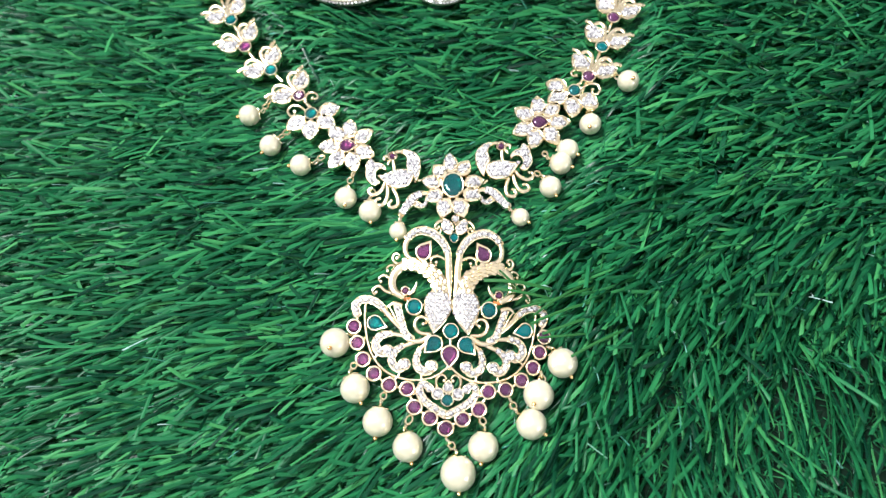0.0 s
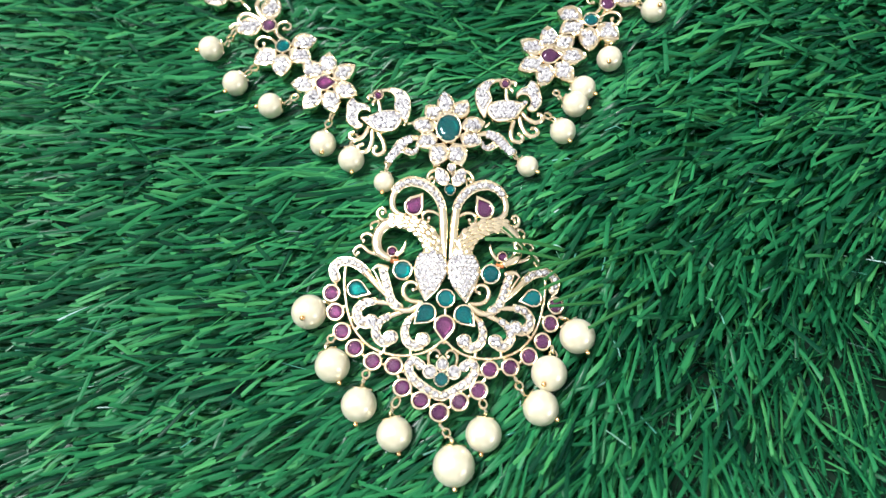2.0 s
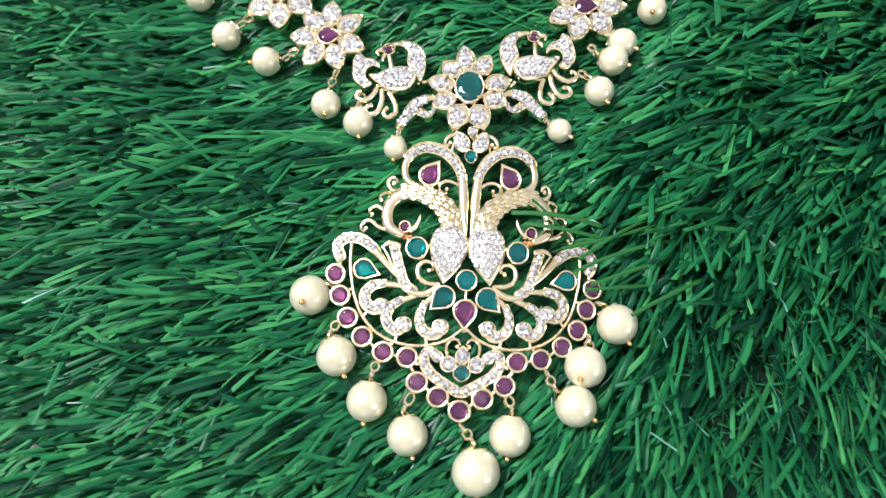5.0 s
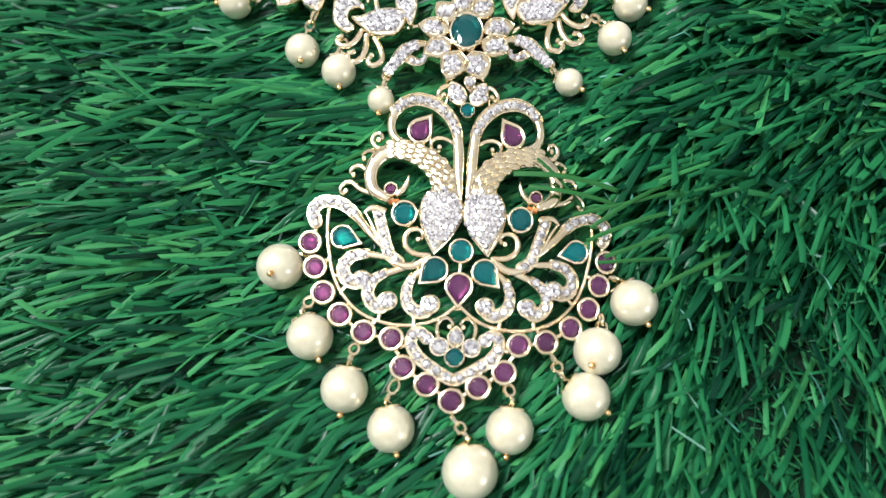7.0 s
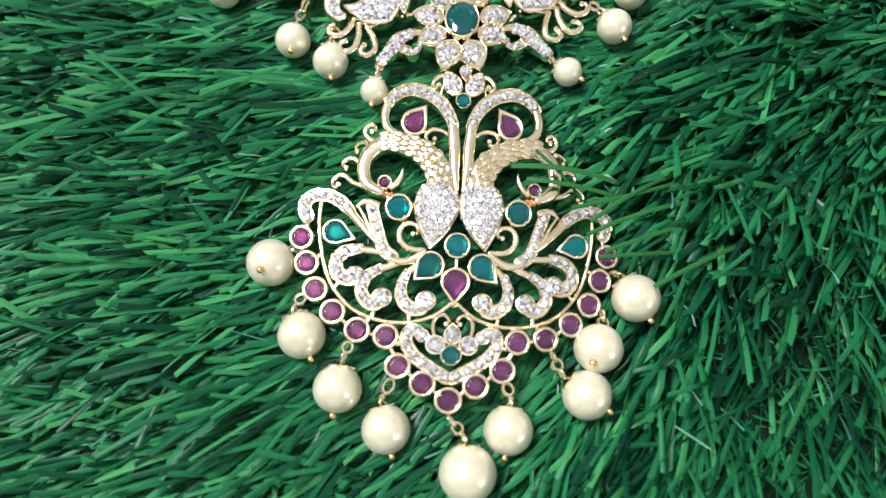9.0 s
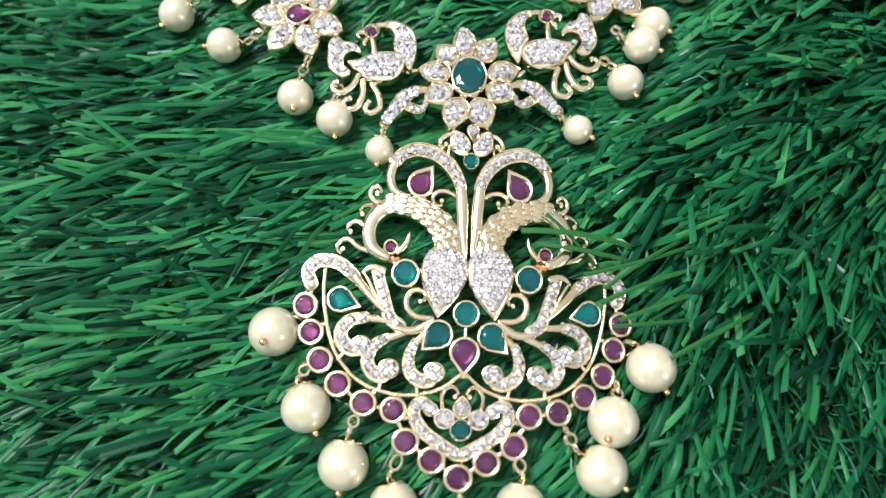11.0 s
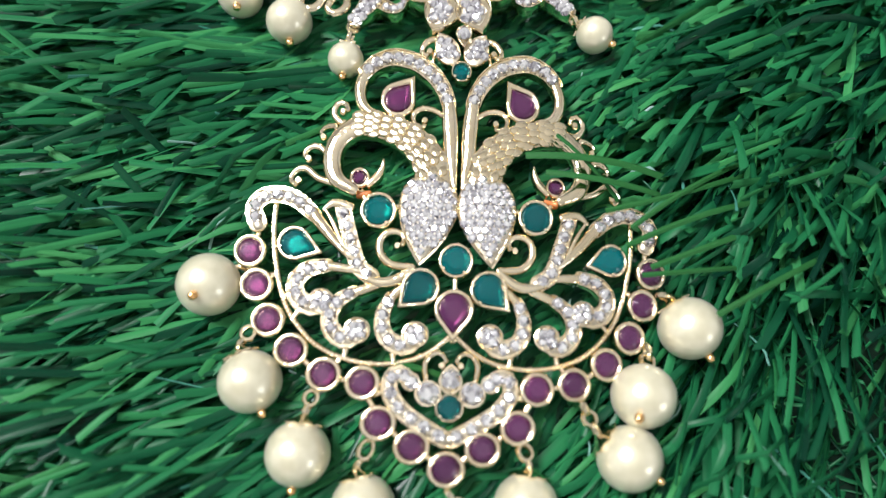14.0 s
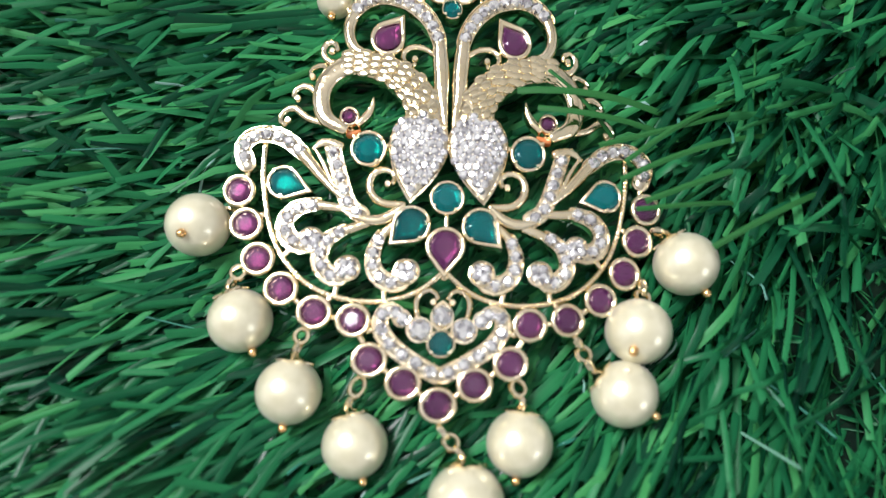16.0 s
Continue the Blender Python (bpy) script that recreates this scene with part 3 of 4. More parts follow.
        body = egg(12.9, 8.3, 84 if side == 1 else 96)
        at = (-4.9 * side, -0.9)
        mid = (body[15][0] * 0.62, body[15][1] * 0.62)
        loft(g, [shaped(body, k, z, mid, at) for k, z in ((0.95, z0), (1.0, 11.4), (1.0, 12.1), (0.96, 12.25), (0.92, 12.1))])
        loft(bed, [shaped(body, k, z, mid, at) for k, z in ((0.92, 11.5), (0.9, 12.15), (0.7, 12.5), (0.35, 12.75), (0.1, 12.8))])
        st = packed(body, 1.16, 12.12, 0.95, 0.88, mid, at)
        cx, cy = at[0] + mid[0], at[1] + mid[1]
        stones.extend((x, y, 12.85 - 0.045 * ((x - cx) ** 2 + 0.4 * (y - cy) ** 2), s) for x, y, z, s in st)
        grains(bed, [(x, y, 12.95 - 0.045 * ((x - cx) ** 2 + 0.4 * (y - cy) ** 2)) for x, y, _ in between(st, 0)], 0.15)
        gems.append(("ruby", RUBY, circle(1.35, 16), (-13.9 * side, 10.8), 0.5, 0.66))
        bar([(-12.6, 10.0), (-11.5, 11.2), (-10.9, 12.4), (-10.75, 13.6)], [1.0, 1.3, 0.9, 0.25], 11.9)
        enamel.append(mx([(-15.0, 9.0), (-13.8, 8.6), (-12.4, 9.0)]))
        gems.append(("emerald", EMERALD, circle(2.4, 20), (-10.9 * side, 6.4), 0.75, 0.78))
        # upright set bar and the leaf under it
        pave([(-15.8, 6.3), (-14.6, 3.0), (-13.5, -0.1), (-12.6, -1.7), (-11.2, -2.6)], [2.2, 2.2, 2.3, 2.4], 1.62, 1.07)
        bar([(-18.4, 5.9), (-17.4, 6.9), (-16.2, 7.0), (-15.0, 6.6)], [0.5, 1.2, 1.2, 1.6])
        bar([(-18.2, 6.0), (-16.9, 4.2), (-15.6, 1.8), (-14.6, -0.2)], [0.4, 0.6, 0.6, 0.3])
        bar([(-12.2, -2.9), (-9.6, -3.3), (-7.6, -2.7), (-5.6, -1.0)], [0.5, 1.5, 1.4, 0.5], 12.2)
        wire([(-5.6, -0.9), (-8.7, -0.7), (-10.3, 0.8), (-10.3, 2.8), (-8.9, 3.8), (-7.4, 3.4), (-7.1, 2.3), (-8.0, 1.8)], 0.75)
        # outer scroll
        pave([(-27.2, 3.2), (-28.0, 5.2), (-26.8, 6.9), (-24.2, 7.4), (-21.8, 6.7), (-19.6, 5.1)], [2.6, 2.4, 2.4, 2.4, 2.1], 1.66, 1.1, trim=0.9)
        bar([(-19.8, 5.3), (-17.2, 2.6), (-14.8, 0.3), (-12.6, -1.1)], [1.9, 1.6, 1.0, 0.4], 12.1)
        # beaded wire
        bead = [(-25.2, 6.0), (-25.0, 2.5), (-24.2, -1.3), (-23.0, -5.1), (-21.2, -8.4), (-18.0, -11.6), (-14.3, -13.3), (-9.9, -13.9), (-5.7, -13.3), (-2.9, -12.0), (-0.4, -9.9)]
        q, w, ln = ribbon(g, mx(bead), [0.75, 0.75], 10.6, 11.35, "dome")
        grains(g, [(x, y, 11.4) for x, y, *_ in along(q, 0.55, 0, 1, trim=0.3)], 0.29)
        gems.append(("emerald", EMERALD, drop(2.2, 3.9, 24, -14 if side == 1 else 194), (-21.8 * side, 1.0), 0.8, 0.76))
        # three plumes that end in curls
        for pts, w in (([(-17.0, -1.6), (-19.4, -2.3), (-20.8, -3.9), (-20.7, -5.6), (-19.7, -6.7), (-18.4, -7.0), (-17.3, -6.4)], [1.7, 2.1, 2.2, 2.5, 2.7]),
                       ([(-13.2, -4.8), (-15.2, -6.3), (-16.0, -8.6), (-15.1, -10.4), (-13.5, -11.0), (-12.3, -9.8)], [1.5, 1.9, 2.1, 2.4, 2.6]),
                       ([(-8.4, -5.2), (-9.2, -7.7), (-8.8, -10.0), (-7.3, -11.3), (-5.7, -11.2), (-4.8, -9.9)], [1.4, 1.8, 2.1, 2.4, 2.6])):
            pave(pts, [k * 1.1 for k in w], 1.58, 1.08)
            cx, cy = mx(pts)[-1]
            loft(g, [shaped(circle(1.72), k, z, at=(cx, cy)) for k, z in ((0.95, z0), (1, 11.6), (1, 11.95), (0.9, 12.0), (0.82, 11.8))])
            loft(bed, [shaped(circle(1.5), k, z, at=(cx, cy)) for k, z in ((0.95, 11), (0.98, 11.8), (0.5, 11.9))])
            ex, ey = cx - mx(pts)[-2][0], cy - mx(pts)[-2][1]
            el = math.hypot(ex, ey)
            for k in (-1, 0, 1):
                w = math.atan2(ey, ex) + k * 1.45
                stones.append((cx + 0.78 * math.cos(w), cy + 0.78 * math.sin(w), 12.0, 0.98))
        bar([(-11.6, -2.2), (-14.0, -1.8), (-17.2, -1.6)], [0.5, 1.2, 1.5], 11.9)
        bar([(-8.4, -3.3), (-10.4, -3.7), (-13.4, -4.9)], [0.6, 1.3, 1.5], 11.9)
        bar([(-6.0, -3.0), (-7.2, -4.0), (-8.5, -5.4)], [0.6, 1.2, 1.4], 11.9)
        # drop emerald beside the centre, ruby border
        gems.append(("emerald", EMERALD, drop(2.4, 3.9, 24, 226 if side == 1 else -46), (-4.5 * side, -3.6), 0.85, 0.78))
        for x, y in ((-27.7, -0.6), (-26.1, -5.0), (-23.9, -9.4), (-20.4, -13.0), (-15.9, -15.7), (-11.0, -16.4), (-8.6, -21.3), (-4.3, -24.0)):
            gems.append(("ruby", RUBY, circle(2.15, 20), (x * side, y), 0.7, 0.70))
        for a, b in (((-27.2, 1.4), (-27.0, 3.0)), ((-22.2, -8.6), (-22.7, -9.0)), ((-14.2, -13.4), (-14.8, -14.6)), ((-10.2, -13.8), (-10.8, -14.9)), ((-13.9, -16.1), (-13.0, -16.2)),
                     ((-9.2, -17.6), (-7.6, -17.2)), ((-6.6, -22.5), (-6.2, -22.8)), ((-9.4, -19.4), (-10.2, -18.2)), ((-2.3, -25.2), (-1.9, -25.5)), ((-18.6, -14.2), (-17.9, -14.7)),
                     ((-13.6, -12.2), (-13.7, -13.3)), ((-7.6, -12.3), (-7.4, -13.6)), ((-20.0, -7.6), (-20.9, -8.7)), ((-25.4, -3.8), (-24.3, -3.4)), ((-8.9, 7.0), (-7.0, 8.0)), ((-12.9, 7.9), (-13.5, 9.0))):
            bar([a, ((a[0] + b[0]) / 2, (a[1] + b[1]) / 2), b], [0.9, 0.7, 0.9], 11.3)
        # set heart with its small spray
        pave([(-5.2, -15.7), (-6.4, -14.8), (-7.4, -15.5), (-7.5, -17.3), (-5.9, -19.5), (-3.0, -21.5), (-0.5, -22.9)], [2.1, 2.1, 2.3, 2.3, 2.3, 2.3], 1.9, 1.13)
        loft(g, [shaped(circle(1.25), k, z, at=(-5.0 * side, -15.9)) for k, z in ((0.95, z0), (1, 11.6), (0.95, 11.95), (0.8, 11.9))])
        stones.append((-4.8 * side, -16.0, 12.0, 1.3))
        loft(g, [shaped(circle(1.75), k, z, at=(-2.75 * side, -17.3)) for k, z in ((0.95, z0), (1, 11.5), (0.95, 11.8), (0.8, 11.8), (0.7, 11.6))])
        stones.append((-2.75 * side, -17.3, 11.75, 2.15))
        wire([(-3.0, -16.0), (-3.4, -13.8), (-2.7, -12.4), (-1.4, -12.1), (-0.65, -13.1), (-1.2, -13.7)], 0.55)
        # crown leaves
        leaf = petal(5.7, 3.9, 120 if side == 1 else 60)
        lat = (-0.9 * side, 27.9)
        mid = (leaf[9][0] * 0.5, leaf[9][1] * 0.5)
        loft(g, [shaped(leaf, k, z, mid, lat) for k, z in ((0.94, z0), (1, 11.4), (1, 11.8), (0.95, 11.95), (0.88, 11.75))])
        loft(bed, [shaped(leaf, k, z, mid, lat) for k, z in ((0.86, 11.2), (0.88, 11.8), (0.4, 12.0))])
        stones.extend((x, y, z, s) for x, y, z, s in packed(leaf, 1.16, 11.95, 0.98, 0.78, mid, lat))
        wire([(-3.2, 32.0), (-4.6, 32.0), (-5.7, 31.2), (-6.2, 30.0), (-5.5, 29.4), (-4.9, 30.0)], 0.7)
        bar([(-3.0, 31.6), (-4.2, 30.0), (-4.4, 28.6)], [0.5, 0.6, 0.5], 11.2)
    # centre line
    gems.append(("emerald", EMERALD, circle(2.25, 20), (0, 0.1), 0.8, 0.8))
    gems.append(("ruby", RUBY, drop(2.5, 4.1, 24, -90), (0, -6.3), 0.8, 0.78))
    gems.append(("ruby", RUBY, circle(2.2, 20), (0, -26.6), 0.7, 0.72))
    gems.append(("emerald", EMERALD, circle(1.75, 16), (0, -19.0), 0.6, 0.78))
    gems.append(("emerald", EMERALD, circle(1.5, 16), (0, 27.0), 0.6, 0.78))
    top = petal(4.3, 3.1, 90)
    loft(g, [shaped(top, k, z, (0, 2.1), (0, -17.6)) for k, z in ((0.94, z0), (1, 11.4), (0.95, 11.9), (0.8, 11.9), (0.7, 11.7))])
    stones.append((0, -15.3, 11.85, 1.95))
    ribbon(g, [(0, -2.0), (0, -3.0), (0, -4.0)], [0.7, 0.6, 0.7], z0, 11.3)
    ribbon(g, [(-0.4, -9.8), (0, -10.4), (0.4, -9.8)], [0.9, 1.0, 0.9], z0, 11.5)
    gems = [(nm, mat, [(x * 1.07, y * 1.07) for x, y in out], at, rim, inner * (0.88 if mat is RUBY else 0.93)) for nm, mat, out, at, rim, inner in gems]
    for name, mat, outline, at, rim, inner in gems:
        bezel(g, outline, at, z0 - 0.6, z1 + (0.2 if mat is EMERALD else 0.0), inner)
        # claws that hold the larger stones
        if mat is EMERALD:
            n = len(outline)
            for k in range(n // 8, n, n // 4):
                ball(g, at[0] + outline[k][0] * 0.84, at[1] + outline[k][1] * 0.84, z1 + 0.2, 0.3, 6)
    bend_geo(g)
    bend_geo(bed)
    body = part("pendant", g, GOLD, necklace, "openwork gold pendant with two facing birds")
    body.matrix_local = PEND
    for name, mat, outline, at, rim, inner in gems:
        u, v, dz = bent(*at)
        add_gem(name, mat, body, [(x * (inner + 0.02), y * (inner + 0.02)) for x, y in outline], (u, v), z1 - 0.32 + dz + (0.2 if mat is EMERALD else 0.0), 0.42, k=0.62)
    sg = Geo()
    loft(sg, [[(1.02 * k * math.cos(a) - 0.1, 0.70 * k * math.sin(a), z + 0.16 * k * math.cos(a)) for a in np.linspace(0, 2 * math.pi, 9, endpoint=False)] for k, z in ((0.9, -0.3), (1.0, 0.0), (0.88, 0.18), (0.5, 0.26))])
    sm = sg.mesh("scale", GOLD)
    for x, y, z, a in scales:
        x, y, dz = bent(x, y)
        z += dz
        part("scale", sm, None, body, at=Matrix.Translation((x * MM, y * MM, z * MM)) @ Matrix.Rotation(a, 4, "Z"))
    for pts in enamel:
        eg = Geo()
        ribbon(eg, pts, [0.5, 0.9, 0.5], z0, 11.4)
        part("enamel", bend_geo(eg), ENAMEL, body, "orange enamel under the bird's head")
    part("stone_bed", bed, SILVER, body, "bright metal bed of the clear stones")
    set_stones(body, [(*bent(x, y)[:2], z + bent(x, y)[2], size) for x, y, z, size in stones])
    ring = Geo()
    ring3(ring, (0.2, 33.0, 10.6), (1, 0.2, 0), 1.5, 0.4)
    part("link", ring, GOLD, body)
    return body


pendant = build_pendant()
cam.data.dof.focus_object = [ob for ob in pendant.children if ob.name.startswith("clear_stone")][0]


# ---- pearl drops ----
def pearl_drop(x, y, z, r, tail, hook, label=""):
    """A pearl on a gold pin: filigree cap, end bead, and the links up to its hook. tail: the way of the pin's end."""
    d = Vector(tail).normalized()
    g = Geo()
    rot = d.to_track_quat("Z", "Y").to_matrix()
    rings, n = [], 28
    for i in range(1, 18):
        a = math.pi * i / 18
        rings.append([rot @ Vector((r * math.sin(a) * math.cos(b), r * math.sin(a) * math.sin(b), r * math.cos(a) * 0.985)) for b in np.linspace(0, 2 * math.pi, n, endpoint=False)])
    loft(g, rings)
    ob = part("pearl", g, PEARL, necklace, label)
    ob.matrix_local = Matrix.Translation((x * MM, y * MM, z * MM))
    e = Geo()
    ball(e, *(d * (r + 0.35)), 0.62, 10)
    ring3(e, d * (r + 0.02), d, 0.42, 0.16)
    part("end_bead", e, GOLD_DEEP, ob)
    c = Geo()
    up = -d
    side = up.orthogonal().normalized()
    other = up.cross(side)
    shell = []
    for f, lift in ((1.0, 0.05), (1.0, 0.3), (0.75, 0.34), (0.45, 0.36), (0.25, 0.62), (0.08, 0.9)):
        row = []
        for k in range(32):
            a = 2 * math.pi * k / 32
            e2 = f * 0.62 * (1 - (0.22 * (0.5 - 0.5 * math.cos(8 * a)) if f > 0.6 else 0))
            w = side * math.cos(a) + other * math.sin(a)
            row.append((up * math.cos(e2) + w * math.sin(e2)) * (r + lift + (0.12 * math.cos(8 * a) if f > 0.6 else 0)))
        shell.append(row)
    loft(c, shell)
    part("bead_cap", c, GOLD, ob)
    h = Vector(hook) - Vector((x, y, z))
    s = up * (r + 0.5)
    gap = h - s
    n = max(1, int(round(gap.length / 1.9)))
    for i in range(n):
        k = Geo()
        o = s + gap * ((i + 0.5) / n)
        axis = gap.cross(Vector((0, 0, 1))) if i % 2 == 0 else Vector((0.2, 0.1, 1))
        if axis.length < 1e-3:
            axis = Vector((1, 0, 0))
        ring3(k, o, axis, 0.82, 0.36, max(1.0, gap.length / n / 1.45), gap)
        part("link", k, GOLD, ob)
    return ob


def pend_hook(u, v, z=11.0):
    return (*world_of(u, v), z)


pearl_drop(-32.6, -3.2, 11.0, 4.2, (-0.4, -1.9, 3.4), pend_hook(-28.8, -3.2, 9.5), "large cream pearl with its pin facing up")
pearl_drop(-26.4, -15.8, 10.4, 4.12, (1.9, -4.1, 0.2), pend_hook(-26.0, -10.6))
pearl_drop(-19.8, -24.7, 10.3, 4.12, (-0.5, -4.1, 0.1), pend_hook(-17.0, -18.0))
pearl_drop(-11.6, -31.2, 9.0, 4.12, (1.1, -4.3, 0.0), pend_hook(-9.4, -23.8))
pearl_drop(2.0, -37.9, 9.9, 4.72, (0.2, -4.6, 0.2), pend_hook(0.2, -29.2), "largest cream pearl at the pendant's foot")
pearl_drop(8.7, -31.1, 9.0, 4.12, (-0.6, -4.3, 0.0), pend_hook(9.4, -23.6))
pearl_drop(21.7, -25.3, 9.9, 4.12, (3.6, -2.7, 0.2), pend_hook(16.8, -17.8))
pearl_drop(23.8, -17.7, 10.6, 4.12, (-1.5, -2.6, 3.0), pend_hook(26.2, -10.6))
pearl_drop(30.8, -9.0, 9.6, 4.15, (2.0, -3.7, 0.4), pend_hook(28.6, -3.6), "cream pearl half sunk in the grass")

# chain pearls: x, y, radius, way of the pin's end, hook
for x, y, r, tail, hook in CHAIN_PEARLS:
    pearl_drop(x, y, 10.3, r, tail, (*hook, 11.0))


# ---- chain links ----
def set_petal(g, places, foot, length, width, turn, z1=12.0, z0=8.6, step=1.42, size=1.18):
    leaf = petal(length, width, turn)
    mid = (leaf[9][0] * 0.52, leaf[9][1] * 0.52)
    loft(g, [shaped(leaf, k, z, mid, foot) for k, z in ((0.86, z0), (0.97, 10.2), (1, z1 - 0.2), (0.95, z1), (0.9, z1 - 0.05), (0.86, z1 - 0.3))])
    g.bed = g.bed or Geo()
    loft(g.bed, [shaped(leaf, k, z, mid, foot) for k, z in ((0.84, z1 - 0.9), (0.87, z1 - 0.4), (0.5, z1 - 0.25), (0.1, z1 - 0.2))])
    places.extend(packed(leaf, step, z1 - 0.05, size, 0.7, mid, foot))


def curl(g, pts, w=0.75, top=11.7):
    ribbon(g, pts, [w, w * 1.1, w * 0.9], top - 0.9, top, "wire")
    ball(g, *pts[-1], top - 0.3, 0.6, 8)


def turned(pts, turn, at=(0, 0), mirror=1):
    c, s = math.cos(radians(turn)), math.sin(radians(turn))
    return [(at[0] + c * x * mirror - s * y, at[1] + s * x * mirror + c * y) for x, y in pts]


def finish(name, g, places, x, y, label, gems, joined="stone_setting", grow=1.0):
    ob = part(name, g, GOLD, necklace, label)
    ob.matrix_local = Matrix.Translation((x * MM, y * MM, 0)) @ Matrix.Diagonal((grow, grow, 1, 1))
    set_stones(ob, places, joined)
    if g.bed:
        part("stone_bed", g.bed, SILVER, ob)
    for nm, mat, outline, at, z in gems:
        add_gem(nm, mat, ob, outline, at, z, 0.4, k=0.62)
    return ob


def crown_link(x, y, turn, red):
    """A round stone with two set leaves and two curls; turn is the way along the chain, 0 = up the plan."""
    g, places = Geo(), []
    bezel(g, circle(1.95), (0, 0), 9.4, 12.1, 0.72)
    for m in (1, -1):
        foot = turned([(0.7, 1.4)], turn, mirror=m)[0]
        set_petal(g, places, foot, 6.7, 5.2, turn + (90 - 57 * m), 11.9)
        tip = turned([(4.2, 5.6), (5.6, 6.6), (6.6, 6.4)], turn, mirror=m)
        curl(g, tip, 1.1, 11.6)
        curl(g, turned([(0.4, 1.8), (0.6, 4.2), (1.5, 6.4), (3.0, 7.1), (4.2, 6.2), (4.0, 4.9), (3.1, 4.9)], turn, mirror=m), 1.1, 11.9)
    ribbon(g, turned([(0, -2.0), (0, -3.2), (0, -4.4)], turn), [0.9, 0.8, 0.9], 9.8, 11.0)
    return finish("crown_link", g, places, x, y, "small gold link with two set leaves and a round %s" % ("ruby" if red else "emerald"),
                  [("ruby" if red else "emerald", RUBY if red else EMERALD, circle(1.42, 16), (0, 0), 11.75)], grow=1.18)


for x, y, turn, red in ((-48.5, 76.2, 45, True), (-58.5, 86.0, 45, False), (-68.0, 95.2, 36, True), (-73.9, 106.0, 29, False), (-79.5, 116.5, 27, True)):
    crown_link(x, y, turn, red)
for x, y, turn, red in ((43.2, 80.0, -24, True), (48.1, 90.6, -23, False), (52.5, 101.5, -21, True), (56.4, 112.0, -19, False)):
    crown_link(x, y, turn, red)


def flower_link(x, y, turn, mirror, drop_stone):
    g, places, gems = Geo(), [], []
    angles = (188, 242, 296, 345, 42, 95, 140) if drop_stone else (175, 230, 289, 331)
    if drop_stone:
        out = drop(2.25, 3.5, 20, 0)
        bezel(g, [(p[0] - 0.4, p[1]) for p in out], (0, 0), 9.6, 12.6, 0.74)
        gems.append(("ruby", RUBY, [((p[0] - 0.4) * 0.76, p[1] * 0.76) for p in out], (0, 0), 12.25))
    else:
        bezel(g, circle(2.05), (0, 0), 9.6, 12.4, 0.74)
        gems.append(("emerald", EMERALD, circle(1.55, 16), (0, 0), 12.05))
        for m in (1, -1):
            curl(g, turned([(0.8, 1.6), (1.0, 4.2), (2.6, 6.2), (4.6, 5.6), (5.0, 3.8), (3.9, 3.2), (3.2, 4.0)], turn, mirror=m), 0.8)
    for a in angles:
        a = (a if mirror == 1 else 180 - a) + turn
        foot = (1.9 * math.cos(radians(a)), 1.9 * math.sin(radians(a)))
        set_petal(g, places, foot, 6.7, 4.7 if drop_stone else 5.2, a, 12.1)
    return finish("flower_link", g, places, x, y, "gold flower link with set petals and a %s" % ("drop ruby" if drop_stone else "round emerald"), gems, grow=1.1)


flower_link(-31.8, 57.8, -8, 1, True)
flower_link(-44.0, 69.4, 40, 1, False)
flower_link(27.4, 64.1, 8, -1, True)
flower_link(38.5, 74.9, -48, -1, False)


def rounded(pts, steps=4):
    """A closed smooth outline through the points."""
    out, n = [], len(pts)
    for i in range(n):
        p0, p1, p2, p3 = (np.array(pts[(i + k) % n]) for k in (-1, 0, 1, 2))
        for t in np.linspace(0, 1, steps, endpoint=False):
            out.append(tuple(0.5 * (2 * p1 + (p2 - p0) * t + (2 * p0 - 5 * p1 + 4 * p2 - p3) * t * t + (3 * p1 - p0 - 3 * p2 + p3) * t ** 3)))
    return out


def inset(poly, d):
    q = np.array(poly)
    e = np.roll(q, -1, 0) - np.roll(q, 1, 0)
    nrm = np.stack([-e[:, 1], e[:, 0]], 1) / np.maximum(np.linalg.norm(e, axis=1), 1e-6)[:, None]
    area = np.sum(q[:, 0] * np.roll(q[:, 1], -1) - q[:, 1] * np.roll(q[:, 0], -1))
    return [tuple(v) for v in q + nrm * d * (1 if area > 0 else -1)]


def set_plate(g, places, pts, z0=9.4, z1=12.2, step=1.08, size=0.92):
    """A raised plate of any outline with a fine gold rim, packed with stones."""
    out = rounded(pts)
    loft(g, [[(*v, z) for v in inset(out, d)] for d, z in ((0.25, z0), (0.0, z0 + 1.2), (0.0, z1 - 0.15), (0.12, z1), (0.3, z1), (0.38, z1 - 0.25))])
    g.bed = g.bed or Geo()
    loft(g.bed, [[(*v, z) for v in inset(out, d)] for d, z in ((0.34, z1 - 0.8), (0.36, z1 - 0.2))])
    places.extend(packed(inset(out, 0.62), step, z1 - 0.02, size, 1.0))


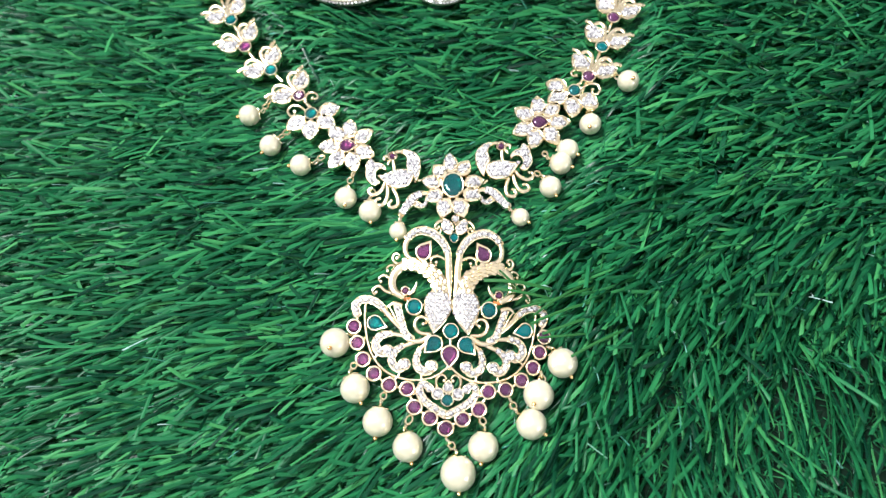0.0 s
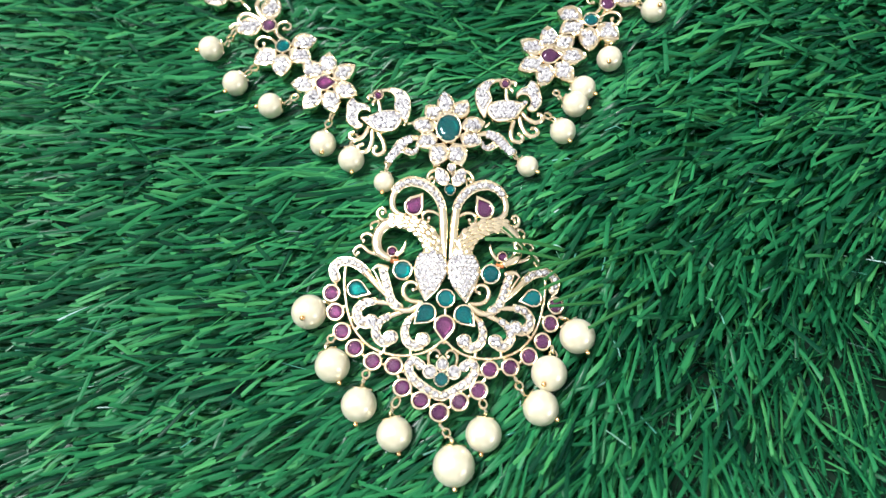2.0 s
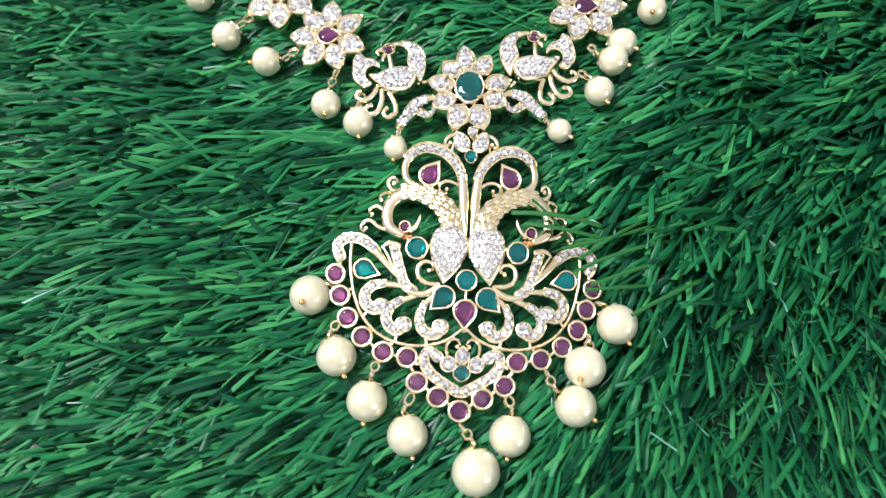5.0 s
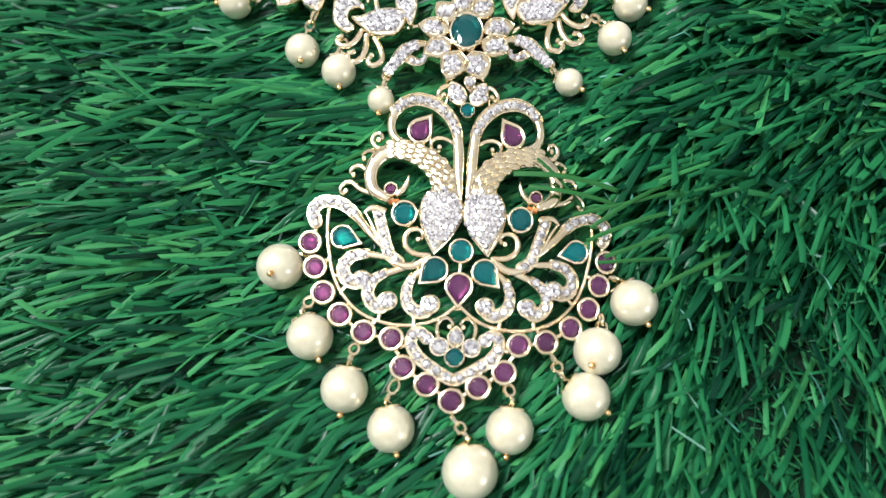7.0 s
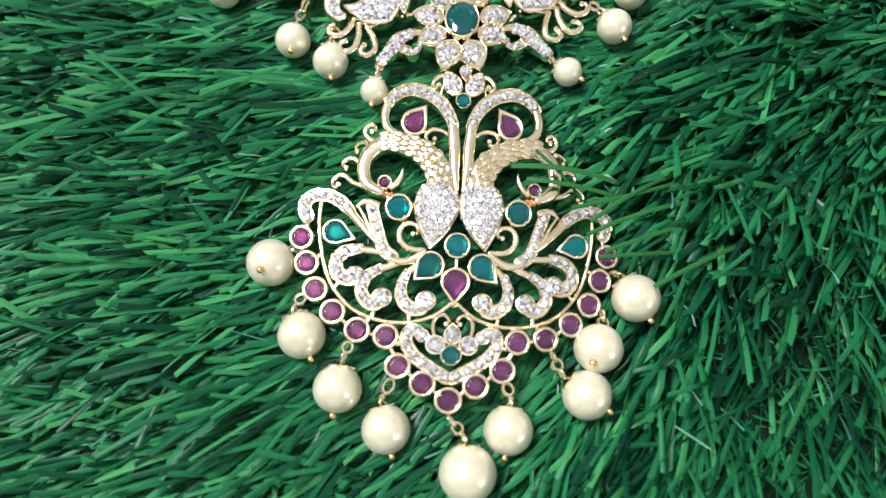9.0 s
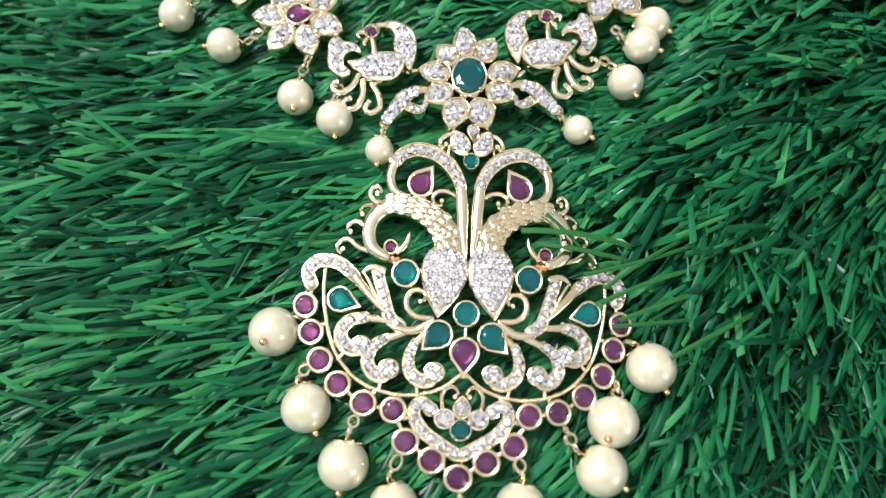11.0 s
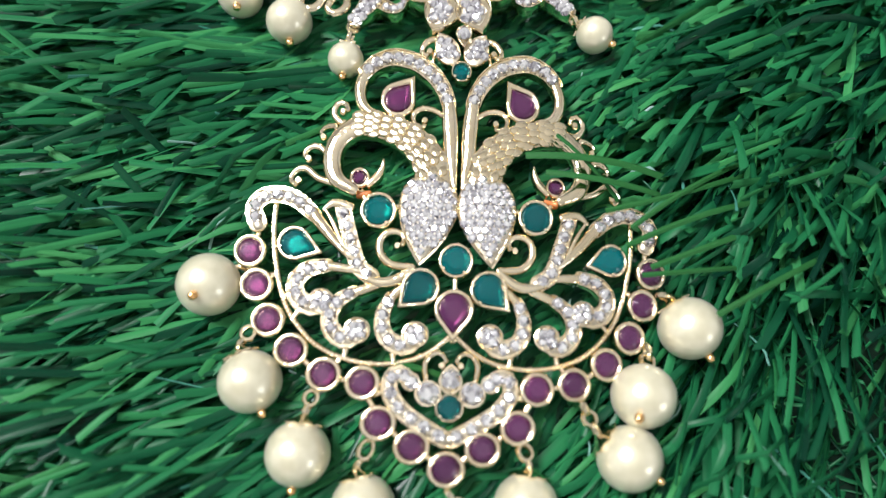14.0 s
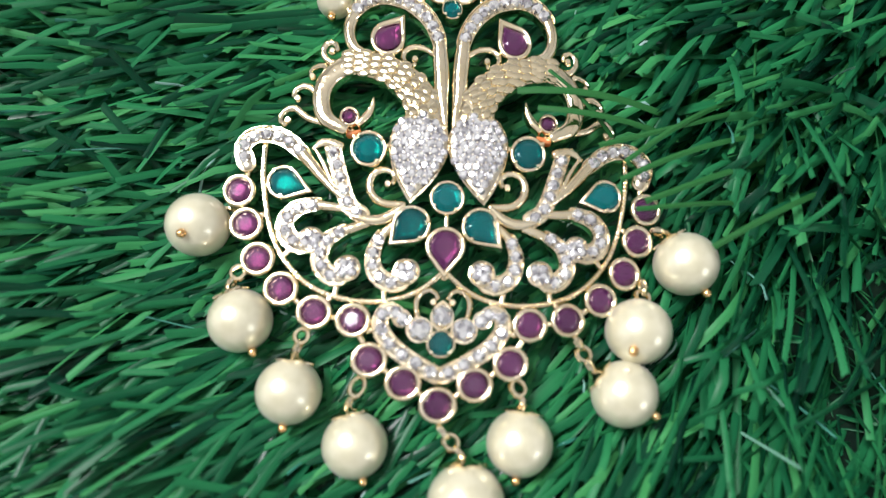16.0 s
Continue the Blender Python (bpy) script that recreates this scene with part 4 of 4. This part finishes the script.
def bird_link(x, y, turn, m):
    """A small bird with a set body, a broad set neck, a set tail that hooks back and three curls under it."""
    g, places = Geo(), []
    T = lambda pts: turned([(-1.8 + (u + 1.8) * 1.15, 7.4 + (v - 7.4) * 1.18) for u, v in pts], turn, mirror=m)
    set_plate(g, places, T([(-5.6, 2.0), (-3.9, 2.2), (-2.0, 3.1), (0.2, 3.6), (2.6, 3.4), (3.7, 2.3), (3.6, 0.4), (2.4, -1.2), (0.2, -1.7), (-2.0, -1.3), (-3.7, 0.0), (-4.8, 1.0)]), z1=12.5)
    set_plate(g, places, T([(0.4, 9.2), (2.2, 9.2), (4.1, 8.4), (5.4, 6.8), (5.8, 4.5), (5.5, 2.2), (4.6, 0.2), (3.3, 2.6), (2.0, 3.9), (1.9, 5.4), (1.9, 6.7), (1.2, 7.8), (0.4, 8.1)]), step=1.0, size=0.84)
    set_plate(g, places, T([(-7.5, 7.0), (-8.8, 5.8), (-9.0, 3.6), (-8.8, 1.4), (-7.6, 0.0), (-6.1, -0.6), (-5.0, 0.4), (-6.0, 1.4), (-6.2, 2.6), (-5.6, 3.7), (-4.4, 3.9), (-3.4, 3.3), (-3.6, 4.6), (-4.9, 5.6), (-6.4, 5.9)]), z1=12.0)
    ribbon(g, T([(0.6, 8.7), (-0.6, 8.7), (-1.8, 7.9)]), [1.2, 1.2, 1.6], 9.8, 12.2)
    bezel(g, circle(1.6), T([(-1.8, 7.4)])[0], 9.8, 12.5, 0.66)
    ribbon(g, T([(-2.6, 7.7), (-3.8, 7.5), (-4.2, 7.0), (-3.8, 6.4)]), [1.5, 1.3, 0.9, 0.4], 10.4, 12.0)
    ribbon(g, T([(-2.6, 6.4), (-3.0, 5.8), (-2.9, 5.2)]), [1.0, 0.9, 0.5], 10.4, 11.8)
    ribbon(g, T([(-1.7, 6.2), (-1.4, 4.9), (-1.2, 3.4)]), [0.9, 1.0, 1.3], 10.4, 12.2)
    for pts in ([(-3.8, 0.2), (-4.6, -1.6), (-6.3, -2.9), (-7.8, -2.5), (-8.0, -1.3), (-7.2, -1.2)],
                [(-3.0, -0.8), (-3.0, -3.4), (-4.0, -5.6), (-5.8, -5.7), (-6.0, -4.3), (-5.0, -4.1)],
                [(-1.6, -1.4), (-0.4, -3.6), (-0.2, -5.7), (-1.8, -6.6), (-2.6, -5.6), (-1.9, -4.8)]):
        curl(g, T(pts), 1.15, 11.5)
    return finish("bird_link", g, places, x, y, "small gold bird link set with clear stones and a ruby eye", [("ruby", RUBY, circle(0.95, 14), T([(-1.8, 7.4)])[0], 12.2)])


bird_link(-15.9, 46.4, 0, 1)
bird_link(15.2, 48.7, 12, -1)


def centre_link(x, y):
    g, places, gems = Geo(), [], []
    out = oval(3.35, 4.15)
    bezel(g, out, (0, 0), 9.8, 14.0, 0.82)
    for a in (50, 130, 230, 310):
        ball(g, 3.0 * math.cos(radians(a)), 3.7 * math.sin(radians(a)), 14.0, 0.4, 6)
    for a, ln, wd in ((97, 7.2, 4.9), (133, 5.8, 4.9), (58, 6.0, 4.9), (168, 6.7, 4.9), (10, 6.5, 4.9), (205, 6.2, 5.1), (-24, 6.2, 5.1), (247, 6.9, 5.4), (290, 6.9, 5.4)):
        set_petal(g, places, (3.1 * math.cos(radians(a)), 3.9 * math.sin(radians(a))), ln, wd, a, 12.8)
    d = drop(1.0, 1.9, 16, -90)
    bezel(g, [(p[0] * 1.2, p[1] * 1.2) for p in d], (0.7, -10.3), 9.8, 12.8, 0.75)
    places.append((0.7, -10.4, 12.7, 1.5))
    # a set leaf on each side that carries a small pearl
    for m, t in ((1, 0), (-1, 5)):
        T = lambda pts: turned(pts, t, mirror=m)
        q, w, ln = ribbon(g, T([(-6.4, -2.4), (-9.0, -1.8), (-11.6, -3.0), (-13.4, -5.4), (-15.4, -8.0)]), [0.8, 1.6, 3.0, 2.8, 0.9], 9.8, 12.2, "channel")
        places.extend(along(q[int(len(q) * 0.25):], 1.1, 12.0, 0.92, 2, 1.0))
        q, w, ln = ribbon(g, T([(-11.0, -5.2), (-9.4, -5.9), (-8.2, -5.2), (-7.9, -3.8)]), [2.0, 1.9, 1.2, 0.3], 9.8, 12.1, "channel")
        places.extend(along(q, 1.1, 11.9, 0.85))
    ribbon(g, [(6.4, 1.0), (8.6, 1.2), (10.2, 2.4)], [0.8, 0.7, 0.8], 9.8, 11.0)
    ribbon(g, [(-7.6, 2.4), (-9.6, 3.0), (-11.6, 2.6)], [0.8, 0.7, 0.8], 9.8, 11.0)
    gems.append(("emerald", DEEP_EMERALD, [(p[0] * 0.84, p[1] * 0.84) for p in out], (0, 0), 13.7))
    return finish("centre_flower", g, places, x, y, "gold flower with set petals round a large oval emerald", gems, "")


centre_link(0.8, 43.2)


# ---- two earrings beyond the necklace ----
def earring(x, y, a, b, turn, label):
    ob = tagged(new("earring"), label, "earring", "pair of earrings")
    ob.empty_display_size = 0.01
    ob.matrix_world = Matrix.Translation((x * MM, y * MM, 0)) @ Matrix.Rotation(radians(turn), 4, "Z")
    g, places = Geo(), []
    outl = oval(a, b, 48)
    loft(g, [shaped(outl, k, z) for k, z in ((0.9, 13.2), (1.0, 13.8), (1.0, 15.6), (0.98, 16.0), (0.9, 16.0), (0.86, 15.5), (0.5, 16.6), (0.1, 17.2))])
    n = int(math.pi * (a + b) / 1.15)
    for k in range(n):
        t = 2 * math.pi * k / n
        places.append((a * 0.94 * math.cos(t), b * 0.94 * math.sin(t), 15.9, 0.95))
        places.append((a * 0.99 * math.cos(t), b * 0.99 * math.sin(t), 15.2, 0.9))
    body = part("disc", g, SILVER, ob)
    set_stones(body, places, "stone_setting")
    post = Geo()
    ribbon(post, [(0, 0), (0.6, 0.2), (1.2, 0)], [1.4, 1.4, 1.4], 0.4, 13.6, "wire")
    part("post", post, GOLD_DEEP, ob)
    return ob


earring(-33.0, 124.0, 19.0, 16.0, 4, "gold earring with a rim of clear stones, standing in the grass")
earring(-2.5, 118.7, 11.5, 12.0, 8, "smaller gold earring rimmed with clear stones, standing in grass")

# ---- blades that lie over the pendant ----
for tip, way, ln, zt, zf, w, sd in (((9.5, 13.6), -4, 15, 14.0, 13.0, 1.2, 1), ((12.2, 11.5), -9, 14, 13.2, 11.6, 1.0, 9), ((13.9, 16.8), -46, 9, 13.4, 12.6, 0.7, 10), ((19.8, 6.0), 14, 16, 13.4, 10.5, 0.9, 2), ((22.2, 1.2), 22, 17, 13.6, 10.5, 0.95, 3), ((23.0, 3.6), 34, 15, 13.4, 10.5, 0.85, 4),
                                    ((25.2, -1.6), 20, 14, 13.2, 10.5, 0.95, 5), ((24.0, -2.6), 5, 12, 13.2, 10.4, 0.8, 6), ((32.6, -8.0), 28, 14, 14.4, 11.5, 0.95, 7), ((-9.0, -13.2), -14, 9, 11.0, 8.0, 0.95, 8)):
    single_blade(tip, way, ln, zt, zf, w, sd)
